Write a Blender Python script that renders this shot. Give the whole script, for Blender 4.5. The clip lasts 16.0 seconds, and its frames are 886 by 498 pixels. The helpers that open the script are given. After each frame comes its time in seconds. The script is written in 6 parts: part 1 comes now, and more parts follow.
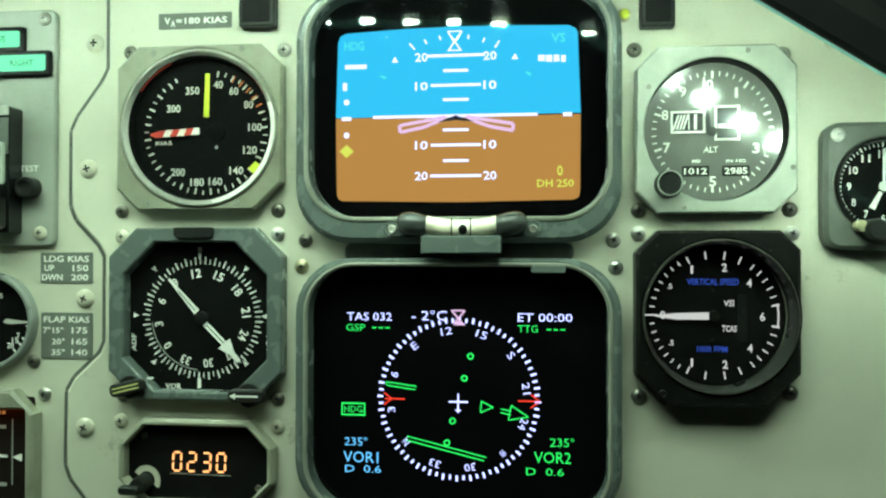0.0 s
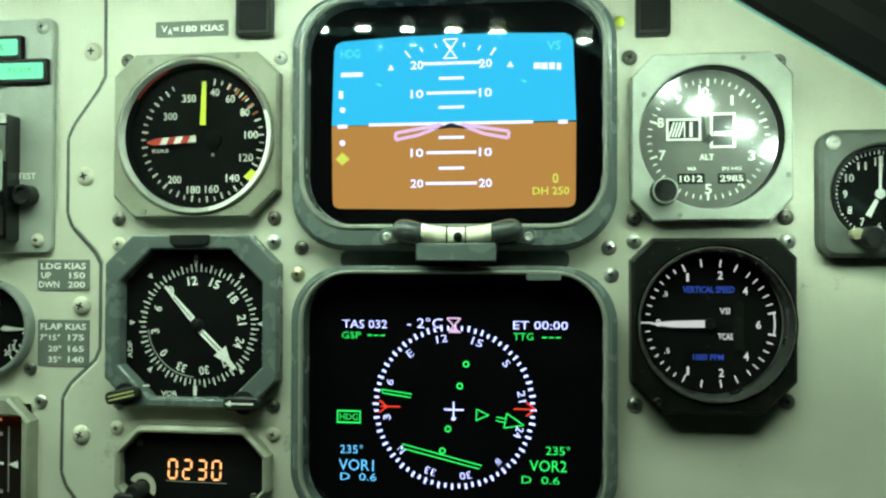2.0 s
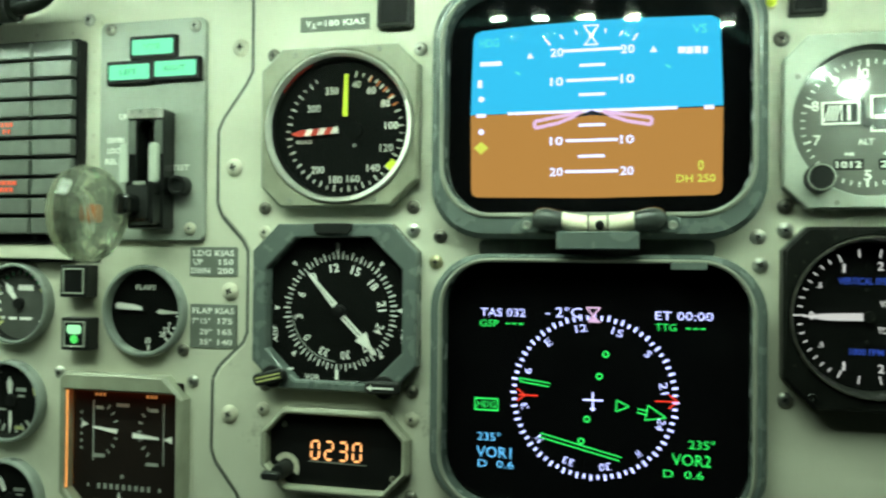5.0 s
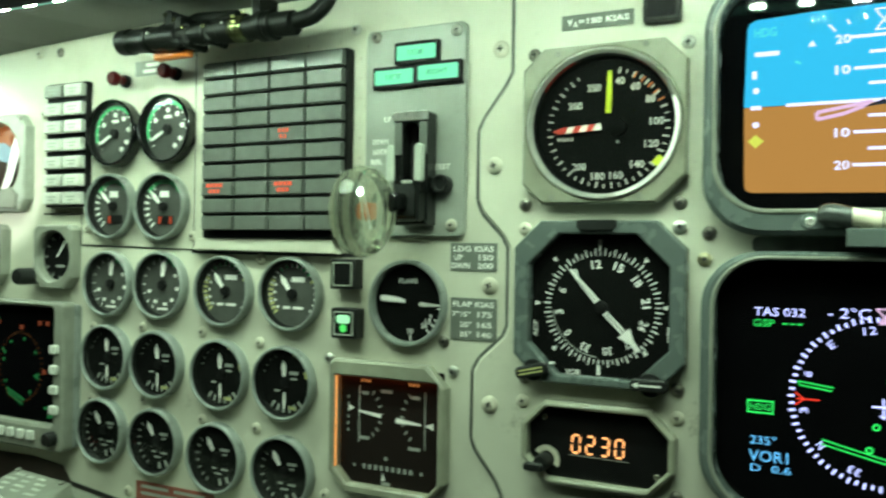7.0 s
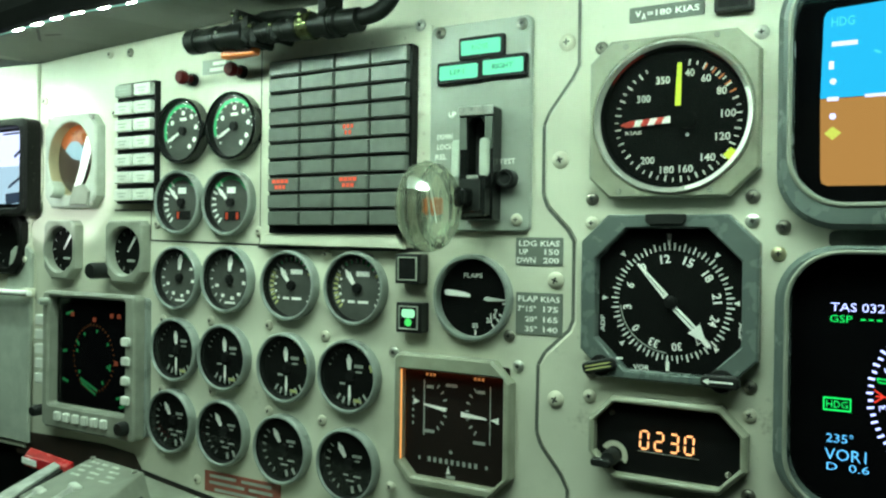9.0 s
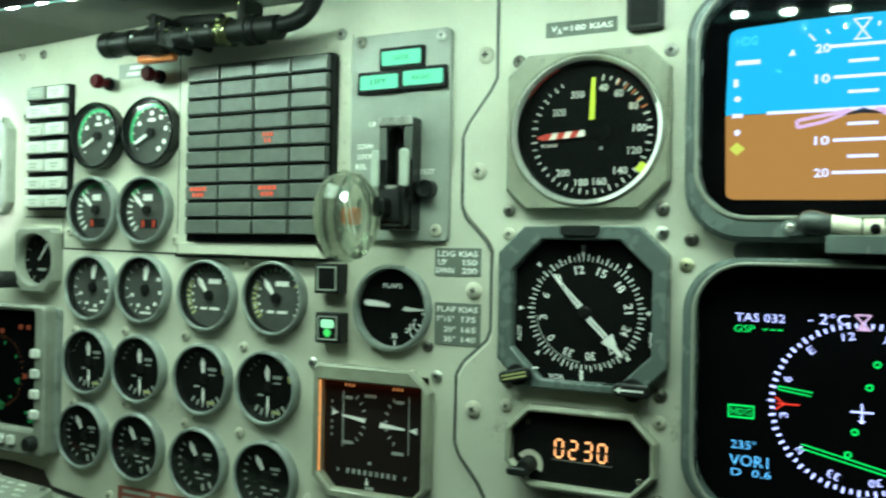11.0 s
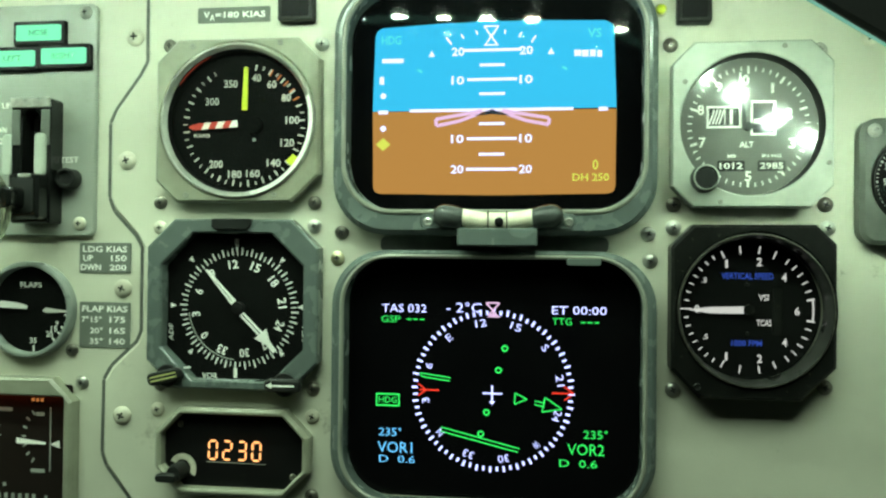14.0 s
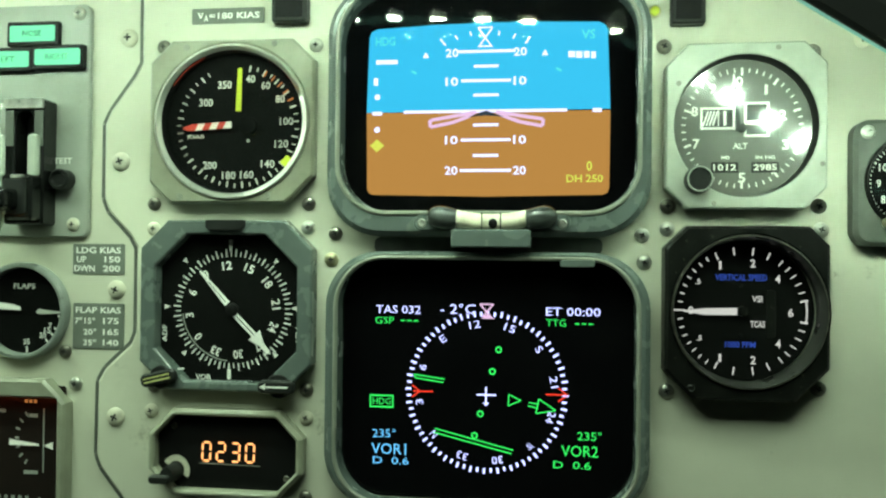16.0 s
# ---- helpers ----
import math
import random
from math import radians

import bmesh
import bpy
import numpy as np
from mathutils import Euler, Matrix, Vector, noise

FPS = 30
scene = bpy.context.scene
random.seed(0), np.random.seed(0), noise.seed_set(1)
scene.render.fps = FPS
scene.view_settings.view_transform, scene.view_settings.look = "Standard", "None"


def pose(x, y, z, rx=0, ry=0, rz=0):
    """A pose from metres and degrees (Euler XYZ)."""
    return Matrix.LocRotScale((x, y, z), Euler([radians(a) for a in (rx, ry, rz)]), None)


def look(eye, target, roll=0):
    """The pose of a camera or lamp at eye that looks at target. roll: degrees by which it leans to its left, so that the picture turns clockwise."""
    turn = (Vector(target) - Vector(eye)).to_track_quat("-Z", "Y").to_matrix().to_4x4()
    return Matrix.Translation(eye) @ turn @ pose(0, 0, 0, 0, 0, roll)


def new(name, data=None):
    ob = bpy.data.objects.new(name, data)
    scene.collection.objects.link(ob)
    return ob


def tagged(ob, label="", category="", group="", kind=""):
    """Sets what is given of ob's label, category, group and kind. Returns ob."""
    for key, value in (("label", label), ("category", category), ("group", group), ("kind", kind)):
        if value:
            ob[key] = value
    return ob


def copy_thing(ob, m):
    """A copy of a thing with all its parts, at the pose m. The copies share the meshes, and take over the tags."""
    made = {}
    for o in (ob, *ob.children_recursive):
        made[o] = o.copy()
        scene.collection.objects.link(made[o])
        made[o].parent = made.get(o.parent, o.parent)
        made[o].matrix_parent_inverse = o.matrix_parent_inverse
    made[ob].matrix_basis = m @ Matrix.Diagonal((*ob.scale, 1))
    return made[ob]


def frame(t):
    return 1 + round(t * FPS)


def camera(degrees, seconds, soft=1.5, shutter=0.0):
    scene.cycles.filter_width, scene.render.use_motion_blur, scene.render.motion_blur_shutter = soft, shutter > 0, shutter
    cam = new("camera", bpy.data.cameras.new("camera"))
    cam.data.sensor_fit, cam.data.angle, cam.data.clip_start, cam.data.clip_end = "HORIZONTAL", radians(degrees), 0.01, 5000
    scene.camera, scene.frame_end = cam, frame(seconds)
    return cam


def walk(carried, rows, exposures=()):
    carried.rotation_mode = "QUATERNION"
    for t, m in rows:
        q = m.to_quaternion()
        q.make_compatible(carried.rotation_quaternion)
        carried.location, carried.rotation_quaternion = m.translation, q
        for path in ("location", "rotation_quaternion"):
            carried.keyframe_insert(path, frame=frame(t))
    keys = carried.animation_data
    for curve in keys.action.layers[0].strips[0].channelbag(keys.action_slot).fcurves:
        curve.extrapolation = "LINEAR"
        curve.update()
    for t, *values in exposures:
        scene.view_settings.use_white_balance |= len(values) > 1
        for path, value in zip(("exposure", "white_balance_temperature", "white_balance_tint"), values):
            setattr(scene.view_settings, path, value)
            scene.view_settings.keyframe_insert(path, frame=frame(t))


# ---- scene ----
cam = camera(57.20, 16.0, soft=2.25, shutter=0.6)
ROWS = [
    (0, 0.05279, -0.39648, 1.09583, 6.933, 0.564, -0.076),
    (0.5, 0.05511, -0.39584, 1.09423, 7.130, 0.713, -0.127),
    (1, 0.05660, -0.39537, 1.09274, 7.048, 0.627, 0.362),
    (1.5, 0.05702, -0.39547, 1.09394, 7.116, 1.008, -0.016),
    (2, 0.05713, -0.39571, 1.09643, 7.256, 1.009, -0.107),
    (2.5, 0.05719, -0.39567, 1.09424, 7.262, 1.039, 0.029),
    (3, 0.05701, -0.39552, 1.09384, 7.300, 0.967, 0.073),
    (3.2, 0.05592, -0.39571, 1.09288, 7.195, 0.988, 0.173),
    (5.5, 0.03135, -0.40335, 1.09271, 16.915, 0.797, -0.942),
    (6, 0.02069, -0.41427, 1.09547, 19.039, 1.303, -1.518),
    (6.5, 0.01120, -0.41378, 1.09360, 22.708, 0.854, -1.646),
    (7, -0.00172, -0.41988, 1.09309, 26.631, 0.148, -0.854),
    (7.5, -0.00711, -0.42305, 1.09294, 28.773, -0.034, -1.041),
    (8, -0.00967, -0.42539, 1.09340, 29.985, -0.328, -0.755),
    (8.2, -0.00967, -0.42539, 1.09340, 30.045, -0.328, -0.755),
    (9.8, -0.00967, -0.42539, 1.09340, 30.045, -0.328, -0.755),
    (10.3, -0.00923, -0.42518, 1.09501, 28.822, -0.609, -0.653),
    (10.5, -0.00557, -0.42116, 1.09327, 28.279, -0.267, -0.808),
    (11, -0.00103, -0.42098, 1.09422, 25.542, 0.375, -1.036),
    (11.5, 0.00512, -0.41785, 1.09277, 21.599, -0.050, -1.345),
    (12, 0.01315, -0.41301, 1.09244, 18.075, -0.252, -1.270),
    (12.5, 0.02139, -0.41018, 1.09204, 14.849, 0.603, -0.491),
    (13, 0.02699, -0.40582, 1.08746, 11.627, 1.050, -1.160),
    (13.5, 0.03400, -0.40369, 1.08811, 9.572, 0.895, -1.169),
    (14, 0.04137, -0.40141, 1.09128, 7.689, 0.677, -0.538),
    (14.5, 0.04302, -0.40132, 1.09173, 7.580, 1.359, -0.420),
    (15, 0.04359, -0.40084, 1.09306, 7.488, 0.941, -0.247),
    (15.5, 0.04558, -0.40038, 1.09123, 7.663, 1.083, -0.410),
    (16, 0.04320, -0.40091, 1.09139, 7.530, 0.756, -0.562),
]
walk(cam, [(t, pose(x, y, z, 90 + pitch, roll, yaw)) for t, x, y, z, yaw, pitch, roll in ROWS],
     [(0, 0, 6400, 10), (3.2, 0, 6400, 10), (5.5, 0, 6550, 10), (7, 0, 6500, 10), (8.2, 0, 6200, 10), (10.5, 0, 6050, 10), (11.5, 0, 5950, 10), (12.5, 0, 6250, 10), (13.5, 0, 6600, 10), (16, 0, 6650, 10)])

# ---- light ----
world = bpy.data.worlds.new("world")
world.use_nodes = True
world.node_tree.nodes["Background"].inputs[0].default_value = (0.72, 0.86, 0.7, 1)
world.node_tree.nodes["Background"].inputs[1].default_value = 0.012
scene.world = world


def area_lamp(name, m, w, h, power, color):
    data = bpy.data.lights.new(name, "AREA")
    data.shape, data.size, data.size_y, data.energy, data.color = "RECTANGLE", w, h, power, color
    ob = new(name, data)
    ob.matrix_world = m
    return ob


# Added fill lamp without a fixture, in place of general cabin light.
cabin_fill_light = area_lamp("cabin_fill_light", look((-0.2, -0.7, 1.95), (-0.2, 0, 1.02)), 1.0, 0.4, 11.5, (0.73, 1.0, 0.75))
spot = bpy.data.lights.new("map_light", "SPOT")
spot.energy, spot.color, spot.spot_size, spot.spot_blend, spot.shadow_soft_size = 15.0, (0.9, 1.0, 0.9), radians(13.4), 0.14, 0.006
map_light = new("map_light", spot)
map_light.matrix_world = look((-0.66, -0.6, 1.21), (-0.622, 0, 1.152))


# ---- materials ----
def mat(name, color, rough=0.5, metal=0.0, vary=0.12, scale=60.0, bump=0.05, fine=900.0, emit=0.0, coat=0.0, spec=0.5, grime=0.0, chips=0.0, uneven=0.1):
    m = bpy.data.materials.new(name)
    m.use_nodes = True
    n, l = m.node_tree.nodes, m.node_tree.links
    b = n["Principled BSDF"]
    b.inputs["Roughness"].default_value, b.inputs["Metallic"].default_value = rough, metal
    b.inputs["Base Color"].default_value = (*color, 1)
    b.inputs["Specular IOR Level"].default_value = spec
    if coat:
        b.inputs["Coat Weight"].default_value = coat
    if emit:
        b.inputs["Emission Color"].default_value, b.inputs["Emission Strength"].default_value = (*color, 1), emit
        b.inputs["Base Color"].default_value = (*[0.15 * c for c in color], 1)
        return m
    at = n.new("ShaderNodeNewGeometry")
    big, small = n.new("ShaderNodeTexNoise"), n.new("ShaderNodeTexNoise")
    big.inputs["Scale"].default_value, small.inputs["Scale"].default_value = scale, fine
    big.inputs["Detail"].default_value, small.inputs["Detail"].default_value = 5, 3
    l.new(at.outputs["Position"], big.inputs["Vector"])
    l.new(at.outputs["Position"], small.inputs["Vector"])
    ramp = n.new("ShaderNodeMapRange")
    ramp.inputs["To Min"].default_value, ramp.inputs["To Max"].default_value = 1 - vary, 1 + vary
    ramp.inputs["From Min"].default_value, ramp.inputs["From Max"].default_value = 0.3, 0.7
    l.new(big.outputs["Fac"], ramp.inputs["Value"])
    mul = n.new("ShaderNodeMix")
    mul.data_type, mul.blend_type = "RGBA", "MULTIPLY"
    mul.inputs["Factor"].default_value = 1
    mul.inputs["A"].default_value = (*color, 1)
    l.new(ramp.outputs["Result"], mul.inputs["B"])
    last = mul.outputs["Result"]
    for amount, sc, lo, hi, tint in ((grime, 9.0, 0.52, 0.78, (0.45, 0.43, 0.36)), (grime * 0.9, 260.0, 0.66, 0.76, (0.35, 0.34, 0.3)), (chips, 330.0, 0.62, 0.66, (14.0, 14.0, 12.0))):
        if amount:
            tex, cut, over = n.new("ShaderNodeTexNoise"), n.new("ShaderNodeMapRange"), n.new("ShaderNodeMix")
            tex.inputs["Scale"].default_value, tex.inputs["Detail"].default_value, tex.inputs["Roughness"].default_value = sc, 8, 0.65
            l.new(at.outputs["Position"], tex.inputs["Vector"])
            cut.inputs["From Min"].default_value, cut.inputs["From Max"].default_value, cut.inputs["To Max"].default_value = lo, hi, amount
            l.new(tex.outputs["Fac"], cut.inputs["Value"])
            over.data_type, over.blend_type = "RGBA", "MULTIPLY"
            over.inputs["B"].default_value = (*tint, 1)
            l.new(cut.outputs["Result"], over.inputs["Factor"])
            l.new(last, over.inputs["A"])
            last = over.outputs["Result"]
    l.new(last, b.inputs["Base Color"])
    rr = n.new("ShaderNodeMapRange")
    rr.inputs["To Min"].default_value, rr.inputs["To Max"].default_value = max(0.02, rough - uneven), min(1, rough + uneven)
    l.new(big.outputs["Fac"], rr.inputs["Value"])
    l.new(rr.outputs["Result"], b.inputs["Roughness"])
    if bump:
        bp = n.new("ShaderNodeBump")
        bp.inputs["Strength"].default_value, bp.inputs["Distance"].default_value = bump, 0.0005
        l.new(small.outputs["Fac"], bp.inputs["Height"])
        l.new(bp.outputs["Normal"], b.inputs["Normal"])
    return m


def glass_mat(name, tint=(1, 1, 1), ior=1.5, rough=0.02, dust_glare=0.0015):
    m = bpy.data.materials.new(name)
    m.use_nodes = True
    n, l = m.node_tree.nodes, m.node_tree.links
    n.remove(n["Principled BSDF"])
    tr, gl, mx, fr = (n.new("ShaderNodeBsdf" + k) for k in ("Transparent", "Glossy")), None, n.new("ShaderNodeMixShader"), n.new("ShaderNodeFresnel")
    tr, gl = tr
    tr.inputs["Color"].default_value = (*tint, 1)
    gl.inputs["Roughness"].default_value = rough
    fr.inputs["IOR"].default_value = ior
    l.new(fr.outputs[0], mx.inputs[0])
    l.new(tr.outputs[0], mx.inputs[1])
    l.new(gl.outputs[0], mx.inputs[2])
    # Pale dusty film, which on the altimeter also paints veiling glare.
    film, haze = n.new("ShaderNodeMixShader"), n.new("ShaderNodeBsdfDiffuse")
    haze.inputs["Color"].default_value = (0.75, 0.78, 0.7, 1)
    smear, rg = n.new("ShaderNodeTexNoise"), n.new("ShaderNodeMapRange")
    smear.inputs["Scale"].default_value, smear.inputs["Detail"].default_value = 45, 6
    place = n.new("ShaderNodeNewGeometry")
    l.new(place.outputs["Position"], smear.inputs["Vector"])
    rg.inputs["From Min"].default_value, rg.inputs["From Max"].default_value = 0.3, 0.7
    rg.inputs["To Min"].default_value, rg.inputs["To Max"].default_value = dust_glare * 0.5, dust_glare * 1.5
    l.new(smear.outputs["Fac"], rg.inputs["Value"])
    l.new(rg.outputs["Result"], film.inputs[0])
    l.new(mx.outputs[0], film.inputs[1])
    l.new(haze.outputs[0], film.inputs[2])
    l.new(film.outputs[0], n["Material Output"].inputs["Surface"])
    return m


def plastic_mat(name, tint, body):
    m = bpy.data.materials.new(name)
    m.use_nodes = True
    n, l = m.node_tree.nodes, m.node_tree.links
    n.remove(n["Principled BSDF"])
    tr, df, gl = (n.new("ShaderNodeBsdf" + k) for k in ("Transparent", "Diffuse", "Glossy"))
    tr.inputs["Color"].default_value, df.inputs["Color"].default_value = (*tint, 1), (*body, 1)
    gl.inputs["Roughness"].default_value = 0.05
    a, b = n.new("ShaderNodeMixShader"), n.new("ShaderNodeMixShader")
    noise_tex = n.new("ShaderNodeTexNoise")
    noise_tex.inputs["Scale"].default_value = 140
    rg = n.new("ShaderNodeMapRange")
    rg.inputs["To Min"].default_value, rg.inputs["To Max"].default_value = 0.0, 0.14
    l.new(noise_tex.outputs["Fac"], rg.inputs["Value"])
    l.new(rg.outputs["Result"], a.inputs[0])
    b.inputs[0].default_value = 0.05
    clear = n.new("ShaderNodeBsdfGlass")
    clear.inputs["IOR"].default_value, clear.inputs["Roughness"].default_value = 1.36, 0.02
    clear.inputs["Color"].default_value = (0.97, 0.99, 0.92, 1)
    both = n.new("ShaderNodeMixShader")
    both.inputs[0].default_value = 0.7
    l.new(tr.outputs[0], both.inputs[1])
    l.new(clear.outputs[0], both.inputs[2])
    l.new(both.outputs[0], a.inputs[1])
    l.new(df.outputs[0], a.inputs[2])
    l.new(a.outputs[0], b.inputs[1])
    l.new(gl.outputs[0], b.inputs[2])
    l.new(b.outputs[0], n["Material Output"].inputs["Surface"])
    return m


KNOB = plastic_mat("clear_plastic", (0.9, 0.92, 0.84), (0.7, 0.74, 0.6))
PANEL = mat("panel_paint", (0.575, 0.572, 0.465), 0.42, vary=0.08, scale=14, bump=0.2, fine=1300, grime=0.45)


def stain(m, spots):
    """Dark smudges of their own ragged shape rubbed into the paint."""
    n, l = m.node_tree.nodes, m.node_tree.links
    b = n["Principled BSDF"]
    last = b.inputs["Base Color"].links[0].from_socket
    where = n.new("ShaderNodeNewGeometry")
    tex = n.new("ShaderNodeTexNoise")
    tex.inputs["Scale"].default_value, tex.inputs["Detail"].default_value, tex.inputs["Roughness"].default_value = 170, 7, 0.7
    l.new(where.outputs["Position"], tex.inputs["Vector"])
    for x, z, r, amount in spots:
        far, fade, both, over = n.new("ShaderNodeVectorMath"), n.new("ShaderNodeMapRange"), n.new("ShaderNodeMath"), n.new("ShaderNodeMix")
        far.operation, far.inputs[1].default_value = "DISTANCE", (x / 1000, 0, 1.1 + z / 1000)
        l.new(where.outputs["Position"], far.inputs[0])
        fade.inputs["From Min"].default_value, fade.inputs["From Max"].default_value = 0.0, r / 1000
        fade.inputs["To Min"].default_value, fade.inputs["To Max"].default_value = 0.14, -0.2
        l.new(far.outputs["Value"], fade.inputs["Value"])
        both.operation = "ADD"
        l.new(tex.outputs["Fac"], both.inputs[0])
        l.new(fade.outputs["Result"], both.inputs[1])
        cut = n.new("ShaderNodeMapRange")
        cut.inputs["From Min"].default_value, cut.inputs["From Max"].default_value, cut.inputs["To Max"].default_value = 0.56, 0.74, amount
        l.new(both.outputs[0], cut.inputs["Value"])
        over.data_type, over.blend_type = "RGBA", "MULTIPLY"
        over.inputs["B"].default_value = (0.22, 0.2, 0.14, 1)
        l.new(cut.outputs["Result"], over.inputs["Factor"])
        l.new(last, over.inputs["A"])
        last = over.outputs["Result"]
    l.new(last, b.inputs["Base Color"])


stain(PANEL, [(172, -15, 9, 0.9), (190, -12, 10, 0.6), (-66, -92, 26, 0.55), (-165, -100, 24, 0.4), (-268, -152, 22, 0.5), (-404, -112, 18, 0.4), (-290, -12, 14, 0.4), (-512, 20, 14, 0.5), (-182, -66, 14, 0.35), (88, 20, 12, 0.35)])
PLATE = mat("plate_grey", (0.29, 0.31, 0.27), 0.4, vary=0.1, scale=30, bump=0.1, grime=0.6)
WORN_BLACK = mat("worn_black_ring", (0.022, 0.023, 0.02), 0.3, vary=0.3, scale=90, bump=0.08, spec=0.6)
BEZEL_OLIVE = mat("bezel_olive_grey", (0.265, 0.27, 0.205), 0.36, vary=0.18, scale=60, bump=0.15, grime=0.9)
NUMERAL = mat("numeral_paint", (0.6, 0.58, 0.52), 0.5, vary=0.12, bump=0.02)
CLOCK_GREY = mat("clock_grey", (0.085, 0.095, 0.08), 0.45, vary=0.2, scale=80, bump=0.1, grime=0.4)
RING = mat("ring_grey", (0.23, 0.255, 0.235), 0.3, vary=0.15, scale=80, bump=0.1, grime=0.6)
BEZEL = mat("bezel_grey", (0.228, 0.236, 0.195), 0.4, vary=0.15, scale=80, bump=0.1, grime=0.6)
BEZEL_LIGHT = mat("bezel_light_grey", (0.38, 0.41, 0.35), 0.4, vary=0.12, scale=80, bump=0.1, grime=0.6)
BEZEL_DARK = mat("bezel_blue_grey", (0.104, 0.127, 0.118), 0.27, vary=0.06, scale=90, bump=0.06, grime=0.05, uneven=0.03)
BEZEL_BLACK = mat("bezel_black", (0.0040, 0.0043, 0.0036), 0.42, vary=0.4, scale=120, bump=0.15, chips=0.8, spec=0.2)
BLACK = mat("matt_black", (0.004, 0.004, 0.004), 0.5, vary=0.3, bump=0.03, spec=0.15)
DIAL = mat("dial_black", (0.0026, 0.0028, 0.0026), 0.7, vary=0.25, bump=0.03, spec=0.06)
DIAL_GREY = mat("dial_grey", (0.064, 0.068, 0.06), 0.6, vary=0.2, bump=0.03, spec=0.2)
GLOSS_BLACK = mat("gloss_black", (0.006, 0.0065, 0.006), 0.22, vary=0.3, scale=90, bump=0.06, spec=0.6)
FACE_BROWN = mat("face_brown", (0.01, 0.006, 0.0045), 0.6, vary=0.2, bump=0.03, spec=0.15)
OLIVE = mat("yellow_chromate", (0.1, 0.105, 0.045), 0.22, metal=0.85, vary=0.35, scale=160, bump=0.1)
TORCH = mat("torch_black", (0.0045, 0.005, 0.0042), 0.42, vary=0.6, scale=120, bump=0.35, fine=500, spec=0.12)
TAN = mat("tan_paint", (0.36, 0.3, 0.18), 0.5)
BROWN = mat("brown_paint", (0.03, 0.018, 0.012), 0.4)
PALE_BLUE = mat("pale_blue_paint", (0.2, 0.29, 0.36), 0.4)
BALL_ORANGE = mat("ball_orange", (0.3, 0.07, 0.012), 0.3, vary=0.3, scale=120)
FADED_YELLOW = mat("faded_yellow_paint", (0.5, 0.5, 0.2), 0.5, vary=0.2)
CREAM = mat("cream_tube", (0.72, 0.68, 0.52), 0.12, vary=0.12, scale=200, bump=0, coat=0.6)
GLOSS_GREY = mat("gloss_grey", (0.05, 0.057, 0.053), 0.2, vary=0.25, scale=120, bump=0.06, spec=0.6)
ENGRAVED = mat("engraved_white", (0.5, 0.52, 0.46), 0.5, vary=0.5, scale=400)
KICK = mat("kick_brown_shade", (0.028, 0.018, 0.013), 0.55, vary=0.4, scale=40)
LEVER_BARE = mat("bare_lever_metal", (0.5, 0.51, 0.47), 0.35, metal=0.35, vary=0.25, scale=150, bump=0.08)
LEVER_RED = mat("lever_red", (0.42, 0.02, 0.022), 0.25, vary=0.25, scale=120)
# Dial grey with the glare on its glass mixed into the colour.
ALT_GLARE = mat("altimeter_glare_grey", (0.13, 0.136, 0.12), 0.6, vary=0.2, bump=0.03, spec=0.2)
RUBBER = mat("rubber_black", (0.01, 0.011, 0.01), 0.45, vary=0.3, bump=0.1, spec=0.3)
WHITE = mat("white_paint", (0.88, 0.87, 0.82), 0.5, vary=0.1, bump=0.02)
DIM = mat("faded_white_paint", (0.35, 0.37, 0.33), 0.5, vary=0.2, bump=0.02)
YELLOW = mat("yellow_paint", (0.62, 0.68, 0.04), 0.4, vary=0.08, bump=0.02)
RED = mat("red_paint", (0.6, 0.05, 0.03), 0.4, vary=0.1, bump=0.02)
GREEN = mat("green_paint", (0.05, 0.5, 0.18), 0.5, vary=0.1, bump=0.02)
ORANGE = mat("orange_plastic", (0.55, 0.13, 0.02), 0.4)
DARK_RED = mat("dark_red_plastic", (0.06, 0.003, 0.004), 0.45, spec=0.1)
PLACARD_RED = mat("placard_red", (0.27, 0.075, 0.05), 0.5, vary=0.3, scale=90, grime=0.5)
PLACARD = mat("placard_grey", (0.14, 0.155, 0.13), 0.5, vary=0.12)
STEEL = mat("screw_steel", (0.55, 0.55, 0.5), 0.32, metal=0.9, vary=0.25, scale=300, bump=0.1)
STEEL_DARK = mat("blackened_steel", (0.2, 0.19, 0.16), 0.33, metal=0.8, vary=0.4, scale=300, bump=0.1)
BRASS = mat("yellowed_steel", (0.5, 0.47, 0.3), 0.35, metal=0.85, vary=0.2, scale=300)
PAINTED = mat("screw_paint", (0.53, 0.51, 0.41), 0.4, vary=0.15, scale=200, grime=0.6)
CHROME = mat("chrome_ring", (0.66, 0.66, 0.6), 0.36, metal=0.85, vary=0.08, scale=200, bump=0)
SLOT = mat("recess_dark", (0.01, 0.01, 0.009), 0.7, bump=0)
TILE = mat("annunciator_tile", (0.105, 0.114, 0.1), 0.42, vary=0.1, scale=150, bump=0.04)
TILE_LIGHT = mat("button_cap", (0.62, 0.63, 0.57), 0.4, vary=0.08, scale=100)
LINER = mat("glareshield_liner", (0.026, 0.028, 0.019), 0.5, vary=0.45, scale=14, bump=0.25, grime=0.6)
LEATHER = mat("glareshield_black", (0.009, 0.01, 0.009), 0.6, bump=0.2)
SHELL = mat("cabin_lining", (0.02, 0.022, 0.02), 0.6, vary=0.08, scale=8)
CARPET = mat("floor_dark", (0.04, 0.04, 0.042), 0.8, vary=0.2, scale=30)
SMEARED = glass_mat("smeared_glass", ior=2.1, rough=0.14, dust_glare=0.02)
info = TILE.node_tree.nodes.new("ShaderNodeObjectInfo")
